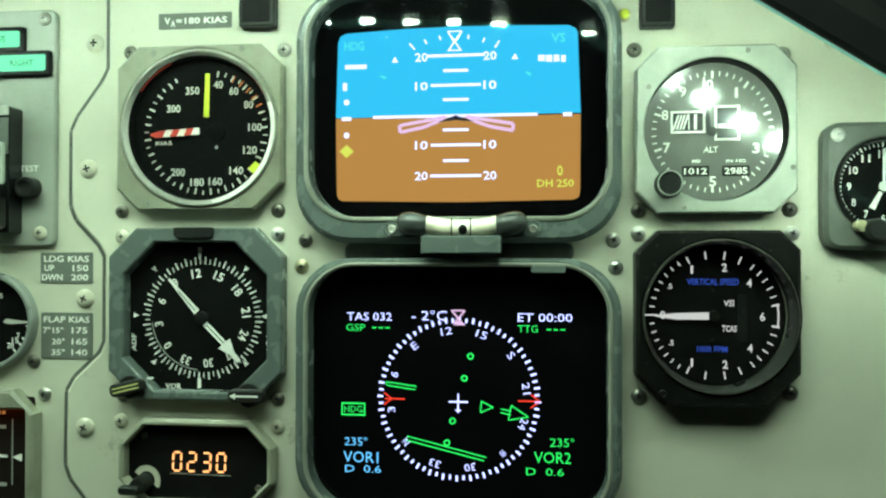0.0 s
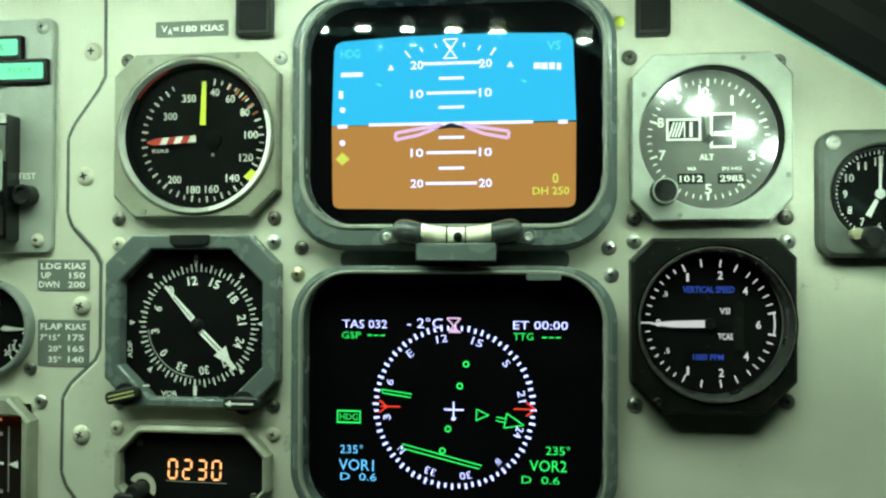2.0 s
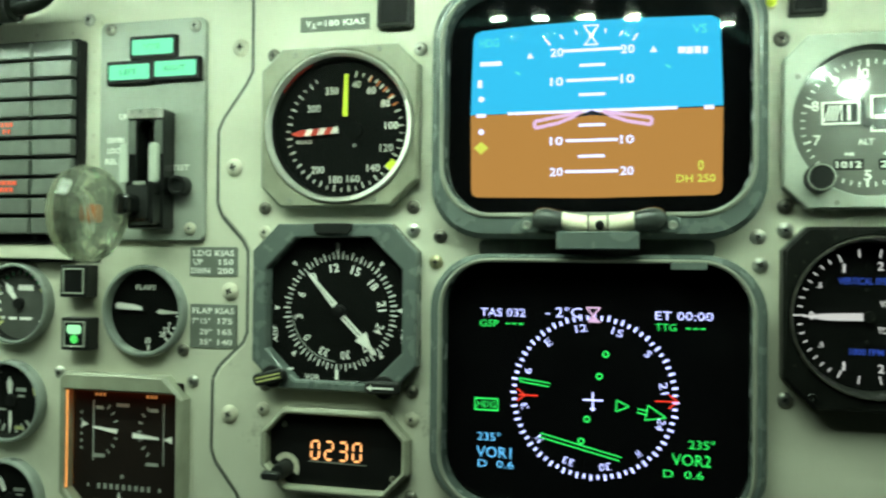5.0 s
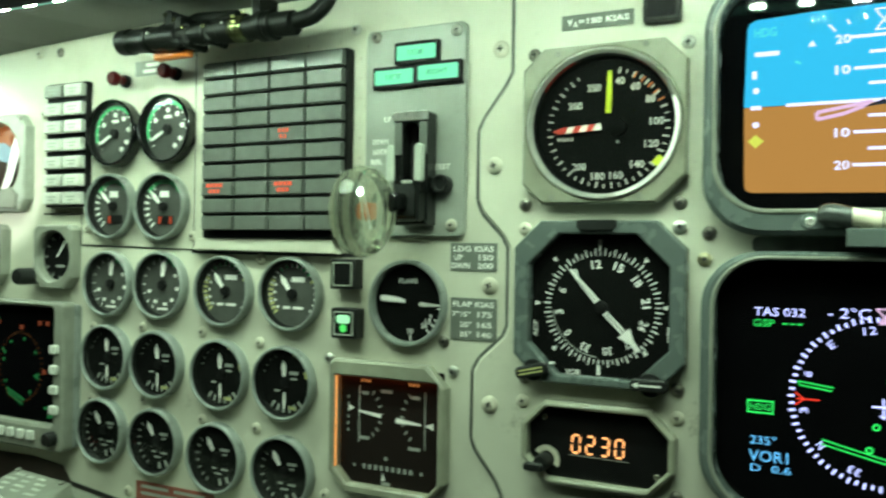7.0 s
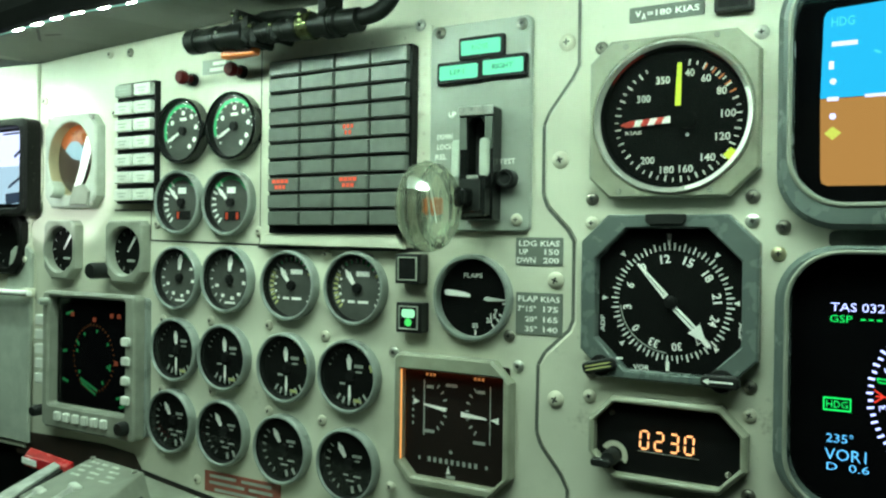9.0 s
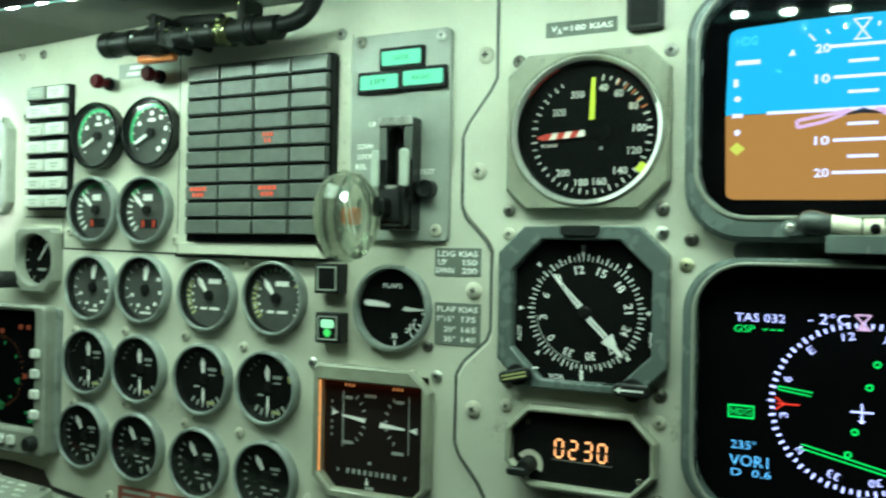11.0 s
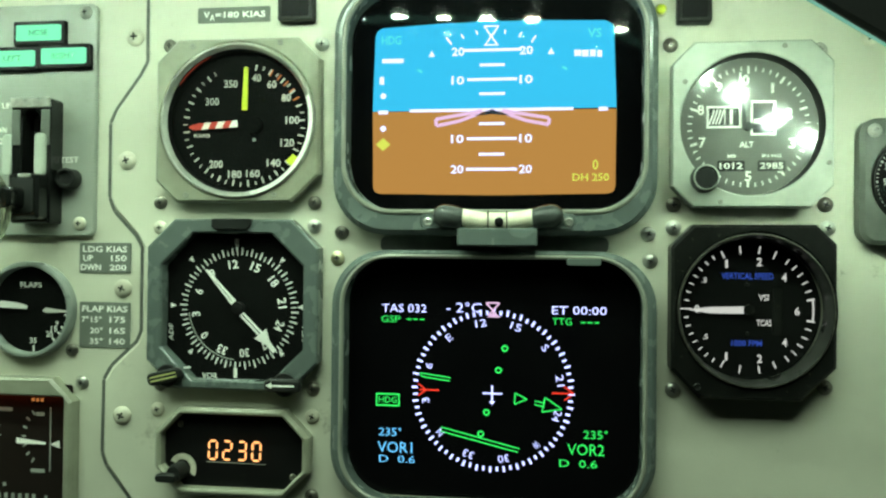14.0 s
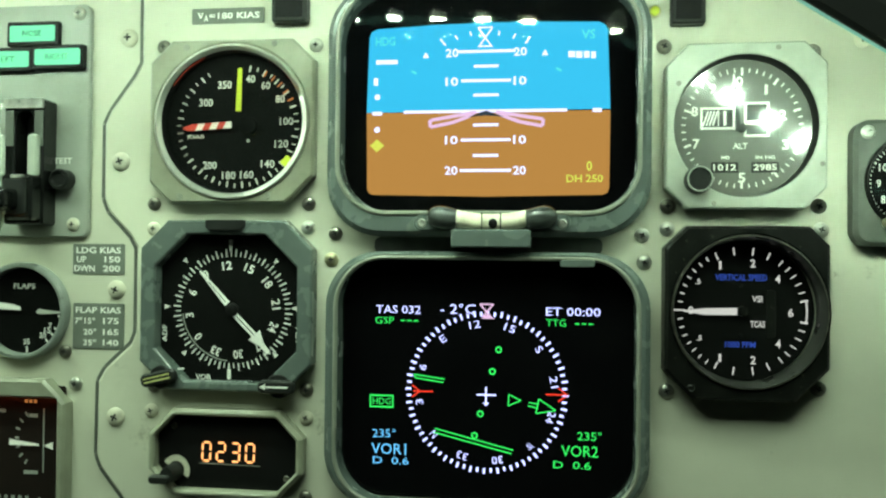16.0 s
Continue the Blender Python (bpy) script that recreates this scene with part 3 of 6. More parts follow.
def airspeed():
    t = thing("airspeed_indicator", at(-117.6, 60.3, 2.5, wide=1.03), "round airspeed indicator in a grey bezel with yellow pointer", "gauge")
    part("bezel", frame_ring(B(), chamfered(84, 83, (14, 11, 11, 11)), circle(39.2, n=64), -0.5, 6.5, 1.2, 1.4, 1.0), BEZEL_OLIVE, t)
    part("chrome_ring", lathe(B(), [(39.3, 5.0), (39.2, 7.2), (38.7, 7.9), (37.9, 7.8), (36.4, 5.4)], 64), CHROME, t, smooth=True)
    part("inner_wall", lathe(B(), [(36.4, 5.4), (36.0, 0.7)], 64), BLACK, t, smooth=True)
    part("dial", lathe(B(), [(39, 0.6), (0, 0.6)], 64), DIAL, t)
    p = lambda x, y: ((x - 435) * 0.1075, (445 - y) * 0.1075)
    bm = B()
    for s, x, y in (("40", 512, 225), ("60", 588, 258), ("80", 660, 325), ("100", 692, 435), ("120", 668, 545), ("140", 602, 643), ("160", 500, 695), ("180", 410, 698), ("200", 315, 648), ("300", 292, 338), ("350", 385, 252)):
        write(bm, s, *[v * 0.97 for v in p(x - 2, y + 4)], 4.0, 0.8, 2.35 * len(s))
    for k in range(44):
        a = 12 + k * 7.4
        if a < 338:
            spoke(bm, a, 29.4 if k % 2 else 28.4, 31.6, 0.6 if k % 2 else 0.85, 0.8, 1.4, -1.6)
    write(bm, "KIAS", *p(247, 508), 1.9, 0.8, 8.5)
    part("dial_markings", bm, NUMERAL, t)
    bm = B()
    for k in range(5):
        spoke(bm, 28 + k * 9, 28.4, 31.8, 0.8, 0.9, 1.4, -1.6)
    part("amber_ticks", bm, ORANGE, t)
    part("hub", lathe(B(), [(4.6, 0.7), (4.4, 2.2), (3, 2.6), (0, 2.7)], 24, *p(500, 460)), DIAL, t, smooth=True)
    part("dial_screw", lathe(B(), [(0.9, 0.7), (0.7, 1.3), (0, 1.4)], 10, *p(500, 530)), DIM, t)
    part("pointer", bar(B(), p(460, 392), p(466, 188), 2.9, 3.2, 2.2), YELLOW, t, "yellow-green pointer")
    q0, q1 = Vector(p(425, 455)), Vector(p(190, 470))
    n = 7
    for k in range(n):
        a, b = q0.lerp(q1, k / n), q0.lerp(q1, (k + 1) / n)
        bm = B()
        w0, w1 = (3.4, 3.4) if k < n - 1 else (3.2, 0.9)
        d = (q1 - q0).normalized()
        s = Vector((-d.y, d.x))
        sl = d * 0.9
        flat(bm, [tuple(a - s * w0 / 2 - sl * (k > 0)), tuple(b - s * w1 / 2 - sl * (k < n - 1)), tuple(b + s * w1 / 2 + sl * (k < n - 1)), tuple(a + s * w0 / 2 + sl * (k > 0))], 2.6)
        part("pointer_stripe", bm, (RED if k % 2 else WHITE) if k < n - 1 else RED, t)
    part("setting_bug", solid(B(), [p(706, 610), p(728, 626), p(700, 662), p(676, 640)], 5.2, 7.4, 0.3), YELLOW, t, "yellow speed bug on the rim")
    for a0, a1 in ((-58, -24), (28, 62)):
        wall = B()
        rows = [[wall.verts.new((36.1 * math.sin(a), 36.1 * math.cos(a), h)) for a in np.linspace(radians(a0), radians(a1), 13)] for h in (3.6, 4.6)]
        for k in range(12):
            wall.faces.new((rows[0][k], rows[0][k + 1], rows[1][k + 1], rows[1][k]))
        part("dial_lamp", wall, G_DIAL_LAMP, t, "dim red dial lamp under the rim")
    # White arc paints the bright highlight on the lower right of the rim.
    part("rim_glint", arc(B(), 36.9, 38.9, 72, 168, 8.1, 40), WHITE, t)
    cover(t, circle(37.2, n=64), 4.8)
    bezel_screws(t, [p(220, 92), p(638, 82), p(615, 795), p(195, 798)], 6.3)
    return t


def radio_compass():
    t = thing("radio_magnetic_indicator", at(-118.6, -34.0, 2.5, wide=1.035, high=1.015), "octagonal-window compass indicator with white pointers in grey bezel", "gauge")
    win = chamfered(72, 73, 16)
    part("bezel", frame_ring(B(), chamfered(87, 84.4, 14, 0, 1.3), win, -0.5, 8.6, 0.9, 0.8, 1.0), BEZEL_DARK, t)
    part("dial", flat(B(), chamfered(74, 75, 16), 0.8), DIAL, t)
    p = lambda x, y: (1.3 + (x - 437) * 0.1128, (435 - y) * 0.1128 - 1.2)
    C = (1.3, -1.2)
    part("top_plate", solid(B(), chamfered(20, 5.5, (2, 0.5, 0.5, 2), 0, 41), 8.2, 10.0, 0.5), RUBBER, t)
    bm = B()
    for k in range(72):
        a = k * 5 - 7
        spoke(bm, a, 26.8, 30.6 if k % 2 == 0 else 29.3, 0.75 if k % 2 == 0 else 0.55, 1.4, *C)
    for k, s in enumerate(("12", "15", "18", "21", "24", "27", "30", "33", "0", "3", "6", "9")):
        a = -8 + 30 * k
        write(bm, s, C[0] + 22.4 * math.sin(radians(a)), C[1] + 22.4 * math.cos(radians(a)), 4.4, 1.4, 2.5 * len(s), a)
    part("compass_card", bm, WHITE, t)
    bm = B()
    for a in (45, 90, 135, 225, 270, 315):
        s, c = math.sin(radians(a)), math.cos(radians(a))
        flat(bm, [(31 * s, 31 * c), (34 * s + 1.3 * c, 34 * c - 1.3 * s), (34 * s - 1.3 * c, 34 * c + 1.3 * s)], 1.4)
    bar(bm, (0, 28), (0, 34), 1.0, 1.5, 2.2)
    bar(bm, (0, -31), (0, -36), 1.8, 1.5)
    write(bm, "VOR", *p(308, 736), 2.7, 1.5, 8.2)
    write(bm, "ADF", *p(126, 545), 2.4, 1.5, 8.5, -90)
    write(bm, "ADF", *p(735, 545), 2.4, 1.5, 8.5, 90)
    part("index_marks", bm, WHITE, t)
    part("lower_arc", arc(B(), 25.4, 26.0, 185, 265, 1.45, 24, *C), DIM, t)
    bm = B()
    bar(bm, p(290, 262), p(418, 408), 1.2, 2.8, 3.4)
    part("pointer_tail", bm, WHITE, t)
    bm = B()
    bar(bm, p(452, 455), p(545, 548), 2.9, 2.8)
    a, b = Vector(p(540, 543)), Vector(p(592, 605))
    d = (b - a).normalized()
    s = Vector((-d.y, d.x))
    flat(bm, [tuple(a - s * 3.9), tuple(b + d * 0.5), tuple(a + s * 3.9)], 2.8)
    bar(bm, tuple(b - d * 3), tuple(b + d * 2.5), 2.6, 2.85)
    part("pointer_head", bm, WHITE, t)
    part("pointer_line", bar(B(), p(330, 310), p(410, 400), 0.4, 2.9), DIAL, t)
    part("head_line", bar(B(), p(460, 463), p(540, 543), 0.5, 2.9), DIAL, t)
    part("selector_mark", flat(bar(B(), p(205, 700), p(225, 697), 0.8, 5.6), [p(225, 690), p(225, 704), p(238, 696)], 5.6), WHITE, t)
    part("hub", lathe(B(), [(3.4, 0.9), (3.2, 3.6), (2.4, 4), (0, 4)], 20, *C), BLACK, t, smooth=True)
    for sx, cx, cy, tilt in ((-1, 140, 728, 14), (1, 668, 752, 0)):
        k = part("selector_knob", lathe(B(), [(6.2, 3), (6.2, 8), (5.4, 9.4), (0, 9.6)], 24), RUBBER, t, smooth=True)
        x, y = p(cx, cy + 6)
        k.location = (x / 1000, y / 1000, 0)
        bm = B()
        solid(bm, rounded(18, 6.4, 2.5), 9.2, 12.5, 1)
        grip = part("grip", bm, RUBBER, k)
        grip.rotation_euler = (0, 0, radians(tilt))
        bm = B()
        if sx > 0:
            bar(bm, (-6, 0), (6, 0), 0.9, 12.6)
        else:
            for dy in (-1.0, 0.9):
                bar(bm, (-7, dy), (6.5, dy), 0.7, 12.6)
        if sx > 0:
            flat(bm, [(-8, 0), (-5, 1.6), (-5, -1.6)], 12.62)
        ar = part("arrow", bm, WHITE if sx > 0 else FADED_YELLOW, k)
        ar.rotation_euler = (0, 0, radians(tilt))
    cover(t, win, 5.2)
    return t


def seven(bm, ch, x, y, w, h, s, z, lean=0.06):
    segs = {"0": "abcdef", "2": "abged", "3": "abgcd", "1": "bc", "5": "afgcd", "9": "abcdfg", "8": "abcdefg"}[ch]
    X, Y = w / 2, h / 2
    line = {"a": ((-X, Y), (X, Y)), "b": ((X, Y), (X, 0)), "c": ((X, 0), (X, -Y)), "d": ((-X, -Y), (X, -Y)), "e": ((-X, 0), (-X, -Y)), "f": ((-X, Y), (-X, 0)), "g": ((-X, 0), (X, 0))}
    for g in segs:
        p, q = (Vector(v) for v in line[g])
        d = (q - p).normalized() * s * 0.55
        p, q = p + d, q - d
        bar(bm, (x + p.x + lean * p.y, y + p.y), (x + q.x + lean * q.y, y + q.y), s, z)


def fuel_total():
    t = thing("fuel_totalizer", at(-118.5, -107.3, 2.5, high=1.03), "fuel quantity readout with amber digits in a grey bezel", "gauge")
    out = chamfered(81, 43, (13, 13, 13, 13))
    part("bezel", frame_ring(B(), out, chamfered(74.4, 36.4, 10.5), -0.5, 7.6, 1.6, 0.8, 1.0), BEZEL_OLIVE, t)
    part("face", flat(B(), chamfered(77, 39, 11), 1.6), BLACK, t)
    bm = B()
    for k, ch in enumerate("0230"):
        seven(bm, ch, -11.4 + 7.7 * k, -0.2, 4.2, 9.0, 1.0, 2.0, 0.03)
    part("digits", bm, G_AMBER, t, "lit amber digits")
    part("digit_line", bar(B(), (-15, -6), (17, -6.4), 0.35, 2.0), DIM, t)
    bm = B()
    write(bm, "TOTAL FUEL LBS", 1.5, 12.8, 2.5, 1.8, 36)
    write(bm, "LBS", 1.8, -13, 2.6, 1.8, 8)
    part("lettering", bm, BEZEL_BLACK, t)
    kn = part("selector_knob", lathe(B(), [(4.3, 1.8), (4.3, 9), (3.6, 12), (0, 12.2)], 24, -28, -10.5), RUBBER, t, smooth=True)
    part("selector_plate", arc(B(), 4.4, 7.4, -60, 120, 2.4, 18, -27.4, -9.8), PAINTED, t)
    part("knob_pointer", solid(B(), rounded(11, 4.2, 2, -31, -12), 11.5, 15, 0.8), RUBBER, kn)
    bezel_screws(t, [(-29, 12), (31, -12)], 1.8, STEEL_DARK, 1.7)
    cover(t, chamfered(75, 37, 11), 4.5)
    return t


def altimeter():
    t = thing("altimeter", at(132.2, 54.8, 2.5, wide=0.975), "altimeter with face greyed for glare and setting knob in a pale bezel", "gauge")
    part("bezel", frame_ring(B(), chamfered(73.5, 77, (10, 10, 10, 10)), circle(33.2, n=64), -0.5, 9.5, 0.7, 0.6, 0.9), BEZEL_LIGHT, t)
    part("rim", lathe(B(), [(33.3, 9.0), (33.1, 8.6), (32.5, 0.6)], 64), BLACK, t, smooth=True)
    part("dial", lathe(B(), [(32.4, 0.7), (0, 0.7)], 64), ALT_GLARE, t)
    bm = B()
    for k in range(50):
        spoke(bm, k * 7.2, 26.4 if k % 5 else 25.0, 28.6, 0.6 if k % 5 else 1.1, 0.9)
    for s, x, y in (("0", -1.2, 22.2), ("1", 11.2, 18.1), ("2", 19.0, 6.1), ("3", 20.2, -8), ("4", 13.5, -19.5), ("5", 0.1, -23.4), ("7", -21.4, -7.3), ("8", -22.2, 8.2), ("9", -13.8, 19.0)):
        write(bm, s, x, y, 4.8, 0.9, 1.5 if s == "1" else 3.3)
    write(bm, "ALT", -0.7, -8.4, 2.8, 0.9, 6.8)
    write(bm, "MB", -7.5, -13.8, 1.6, 0.9, 4.0)
    write(bm, "IN HG", 11.0, -13.8, 1.6, 0.9, 9)
    part("dial_markings", bm, WHITE, t)
    for a, b, c, d in ((-19.6, -0.6, -3.2, 10.0), (1.0, -4.2, 12.8, 12.3)):
        w = part("drum_window", frame_ring(B(), chamfered(c - a, d - b, 0), chamfered(c - a - 2.2, d - b - 2.2, 0), 0.7, 1.4, 0.2, 0.2), WHITE, t)
        w.location = ((a + c) / 2000, (b + d) / 2000, 0)
        part("drum", solid(B(), chamfered(c - a - 2.2, d - b - 2.2, 0), 0.4, 0.85), BLACK, w)
    bm = B()
    for k in range(4):
        bar(bm, (-18.2 + k * 1.5, 1.2), (-15.8 + k * 1.5, 8.2), 0.8, 1.0)
    rect(bm, -11.2, 1.0, -10.7, 8.6, 1.0)
    rect(bm, -8.6, 1.2, -7.2, 8.2, 1.0)
    rect(bm, 2.6, 1.6, 11.2, 3.6, 1.0)
    part("drum_figures", bm, WHITE, t)
    for s, x in (("1012", -7.9), ("2985", 10.9)):
        w = part("setting_window", solid(B(), chamfered(12.8, 5.0, 0.4), 0.6, 1.0, 0.1), BLACK, t)
        w.location = (x / 1000, -0.0185, 0)
        part("setting_figures", write(B(), s, 0, 0, 3.1, 1.1, 10.8), WHITE, w)
    part("pointer", bar(B(), (-1.6, -1.5), (-4.2, 25.5), 2.2, 2.2, 1.0), BLACK, t)
    part("pointer_tip", bar(B(), (-3.7, 19.5), (-4.2, 25.5), 1.8, 2.3, 0.8), WHITE, t)
    part("hub", lathe(B(), [(2.2, 0.8), (2, 2.6), (0, 2.8)], 16), BLACK, t, smooth=True)
    k = part("setting_knob", lathe(B(), [(6.4, 2.5), (6.4, 15), (5.9, 16.2), (5.2, 16.6), (4.7, 15.8), (0, 15.8)], 36), RUBBER, t, "black knurled setting knob", smooth=True)
    k.location = (-22.2 / 1000, -25.4 / 1000, 0)
    part("knob_rim", lathe(B(), [(5.9, 16.25), (5.5, 16.8), (5.0, 16.3)], 36), BEZEL_LIGHT, k)
    cover(t, circle(32.4, n=64), 3.4, SMEARED)
    bezel_screws(t, [(-31, 20), (14.5, 35.8), (34.5, -18), (-14.5, -36)], 9.3, BEZEL, 1.2)
    return t


def vertical_speed():
    t = thing("vertical_speed_indicator", at(132.7, -33.0, 2.5, high=1.02), "black vertical speed indicator with white needle and worn bezel", "gauge")
    part("bezel", frame_ring(B(), chamfered(72.8, 78.6, (15, 8.7, 10, 13), -0.5, 1.1), circle(34.6, 0.6, 1.8, n=64), -0.5, 12.5, 1.4, 1.0, 4), BEZEL_BLACK, t)
    t0 = t
    part("rim_ring", lathe(B(), [(34.8, 11.5), (34.6, 13.1), (33.9, 13.5), (33.4, 12.4), (32.2, 2)], 64, 0.6, 1.8), WORN_BLACK, t, smooth=True)
    part("rim_edge", lathe(B(), [(34.7, 13.0), (34.4, 13.8), (33.9, 13.8)], 64, 0.6, 1.8), STEEL_DARK, t, smooth=True)
    t = part("dial", lathe(B(), [(32.4, 0.9), (0, 0.9)], 64), DIAL, t0)
    t.location = (0, 0.0016, 0)
    p = lambda x, y: ((x - 340) * 0.130, (343 - y) * 0.132)
    bm = B()
    for s, x, y in (("1", 263, 184), ("2", 377, 176), ("4", 463, 230), ("6", 508, 346), ("4", 465, 455), ("2", 379, 513), ("1", 263, 508), (".5", 185, 242), (".5", 190, 440), ("0", 160, 343)):
        write(bm, s, *p(x, y), 3.8 if s != ".5" else 2.4, 1.1, (1.1 if s == "1" else 2.4))
    for k in range(-7, 8):
        spoke(bm, 270 + k * 8.0, 27.4, 29.6, 0.6, 1.1)
    for a in (335, 205, 352, 188, 10, 170, 25, 155):
        spoke(bm, a, 26.0, 29.6, 0.7, 1.1)
    for k in range(5):
        for sg in (1, -1):
            spoke(bm, 90 + sg * (18 + k * 8.5), 26.6, 29.6, 0.6, 1.1)
    arc(bm, 28.6, 29.4, 80, 100, 1.1)
    spoke(bm, 80, 26.4, 30, 0.9, 1.1)
    spoke(bm, 100, 26.4, 30, 0.9, 1.1)
    spoke(bm, 270, 26, 32.5, 0.7, 1.1)
    write(bm, "VSI", *p(392, 300), 3.0, 1.1, 4.6)
    write(bm, "TCAS", *p(394, 388), 3.0, 1.1, 6.6)
    part("dial_markings", bm, G_VSI, t)
    bm = B()
    write(bm, "VERTICAL SPEED", *p(336, 226), 3.0, 1.1, 23.5)
    write(bm, "1000 FPM", *p(334, 460), 2.8, 1.1, 13.8)
    part("blue_lettering", bm, G_VSI_BLUE, t)
    part("mode_window", solid(B(), rounded(4.4, 22, 1.6, *p(440, 352)), 0.8, 1.3, 0.2), BEZEL_BLACK, t)
    bm = bar(B(), p(320, 344), p(205, 346), 3.4, 3.0, 3.0)
    bar(bm, p(205, 346), p(130, 345), 3.0, 3.0, 0.5)
    part("needle", bm, G_VSI, t)
    part("hub", lathe(B(), [(2.6, 0.9), (2.5, 3.8), (0, 4)], 8), BEZEL_BLACK, t)
    bezel_screws(t, [p(335, 255), p(335, 428)], 1.0, BEZEL_BLACK, 1.0)
    bezel_screws(t0, [(-25, -33)], 12.3, BEZEL_BLACK, 2.0)
    cover(t0, circle(31.8, 0.6, 1.8, n=64), 5.5)
    return t0


def clock():
    t = thing("clock", at(206.5, 28.2, 2.5, wide=1.07, high=1.07), "black-faced clock in a dark grey rounded bezel", "clock")
    part("bezel", frame_ring(B(), rounded(50, 54, 7), circle(20.6, n=48), -0.5, 8.5, 1.8, 0.8, 3), CLOCK_GREY, t)
    part("rim", lathe(B(), [(20.7, 8.0), (20.2, 9.4), (19.2, 9.6), (18.8, 4)], 48), BEZEL_BLACK, t, smooth=True)
    part("dial", lathe(B(), [(20, 4), (0, 4)], 48), DIAL, t)
    bm = B()
    for k in range(60):
        spoke(bm, k * 6, 16.8, 18.2 if k % 5 else 18.6, 0.4 if k % 5 else 0.8, 4.2)
    for k in range(12):
        a = 30 * k
        write(bm, str(k or 12), 13.7 * math.sin(radians(a)), 13.7 * math.cos(radians(a)), 3.4, 4.2, 1.8 * len(str(k or 12)))
    part("dial_markings", bm, WHITE, t)
    part("minute_hand", bar(B(), (0, 0), (0.4, 16), 1.0, 5.2, 1.6), WHITE, t)
    part("hour_hand", bar(B(), (-1.2, -2.5), (-4.8, -9.5), 1.6, 5.0, 2.6), WHITE, t)
    part("centre_mark", lathe(B(), [(2.2, 5.4), (0, 5.6)], 16), WHITE, t)
    k = part("winding_knob", lathe(B(), [(4.6, 8), (4.6, 15), (3.8, 17), (0, 17.2)], 24), RUBBER, t, smooth=True)
    k.location = (-6 / 1000, -18.6 / 1000, 0)
    part("set_lever", lathe(B(), [(2.4, 8), (2.4, 13), (0, 13.4)], 16), BRASS, t, smooth=True).location = (-11.5 / 1000, -17 / 1000, 0)
    bezel_screws(t, [(-19.5, 21.5), (19.5, 21.5), (19.5, -21.5)], 8.3, STEEL, 3.0)
    cover(t, circle(19.4, n=48), 7.4)
    return t


airspeed(), radio_compass(), fuel_total(), altimeter(), vertical_speed(), clock()


# ---- the two displays ----
def display(name, x, z, label):
    t = thing(name, at(x, z, 2.5), label, "display")
    part("bezel", frame_ring(B(), rounded(156, 125, 27, n=9), rounded(143, 108 if name == "attitude_display" else 119, 24, 0, 4 if name == "attitude_display" else 0, n=9), -0.5, 12, 2.6, 1.6, 0.5), BEZEL_DARK, t, smooth=True)
    # Inner step in a lighter grey, which also paints the bezel's edge highlight.
    part("inner_lip", frame_ring(B(), rounded(147, 112 if name == "attitude_display" else 121, 25, 0, 3.5 if name == "attitude_display" else 0, n=9), rounded(143, 108 if name == "attitude_display" else 117, 23, 0, 4 if name == "attitude_display" else 0, n=9), 11, 12.8, 0.7, 0.7), BEZEL, t, smooth=True)
    part("tube_mask", flat(B(), rounded(146, 118, 22), 0.2), G_BLACK, t)
    return t


pfd = display("attitude_display", 11.8, 65.0, "colour attitude display showing blue sky over brown ground")
# screen symbols are drawn about the middle of the screen
OX, OY = -0.5, 0.2
S = lambda x, y: (OX + (x - 812.5) / 3.66, OY + (204 - y) / 3.66)
bm = B()
flat(bm, [(OX - 60, OY - 0.6), (OX + 60, OY - 0.2)] + [(OX + 60 - 1.6 * (1 - c), OY + 42 + 0.8 * math.sin(c * 1.5) * 0) for c in ()] + [S(1027, 66), S(1023, 56), S(1012, 50), S(912, 47), S(812, 46), S(712, 48), S(612, 53), S(601, 58), S(597, 68)], 0.6)
part("sky_field", bm, G_SKY, pfd)
bm = B()
flat(bm, [S(593, 207), S(595, 345), S(598, 353), S(606, 357), S(812, 360), S(1019, 357), S(1028, 353), S(1031, 344), S(1032, 207)][::1], 0.6)
part("ground_field", bm, G_EARTH, pfd)
bm = B()
bar(bm, S(662, 206), S(957, 206), 1.5, 1.0)
for y, w in ((125, 45), (151, 90), (177, 46), (231, 46), (258, 90), (286, 46), (313, 92), (98, 105)):
    bar(bm, S(812 - w / 2, y), S(812 + w / 2, y), 1.45, 1.0)
for s, y in (("10", 152), ("10", 258), ("20", 313), ("20", 100)):
    for x in (750, 873):
        write(bm, s, *S(x, y), 4.3, 1.0, 6.4)
for y, r in ((178, 1.5), (238, 1.5)):
    solid(bm, circle(r, *S(613, y), n=10), 0.9, 1.0)
for x, y, w, h in ((613, 208, 18, 7), (1009, 207, 16, 7), (630, 114, 40, 8), (964, 107, 12, 11), (977, 108, 11, 12), (990, 108, 10, 12), (1002, 109, 8, 12), (610, 150, 8, 14)):
    rect(bm, *S(x - w / 2, y + h / 2), *S(x + w / 2, y - h / 2), 1.0)
for x, y, x2, y2 in ((797, 55, 823, 55), (797, 89, 823, 89), (797, 55, 821, 89), (823, 55, 799, 89)):
    bar(bm, S(x, y), S(x2, y2), 0.7, 1.0)
for x, y, x2, y2 in ((728, 74, 738, 86), (755, 68, 760, 76), (782, 62, 785, 70), (835, 62, 834, 70), (864, 68, 860, 76), (890, 74, 882, 86)):
    bar(bm, S(x, y), S(x2, y2), 0.8, 1.0)
for x in (702, 917):
    flat(bm, [S(x - 6, 108), S(x + 6, 108), S(x, 97)], 1.0)
part("white_symbols", bm, G_WHITE, pfd)
bm = B()
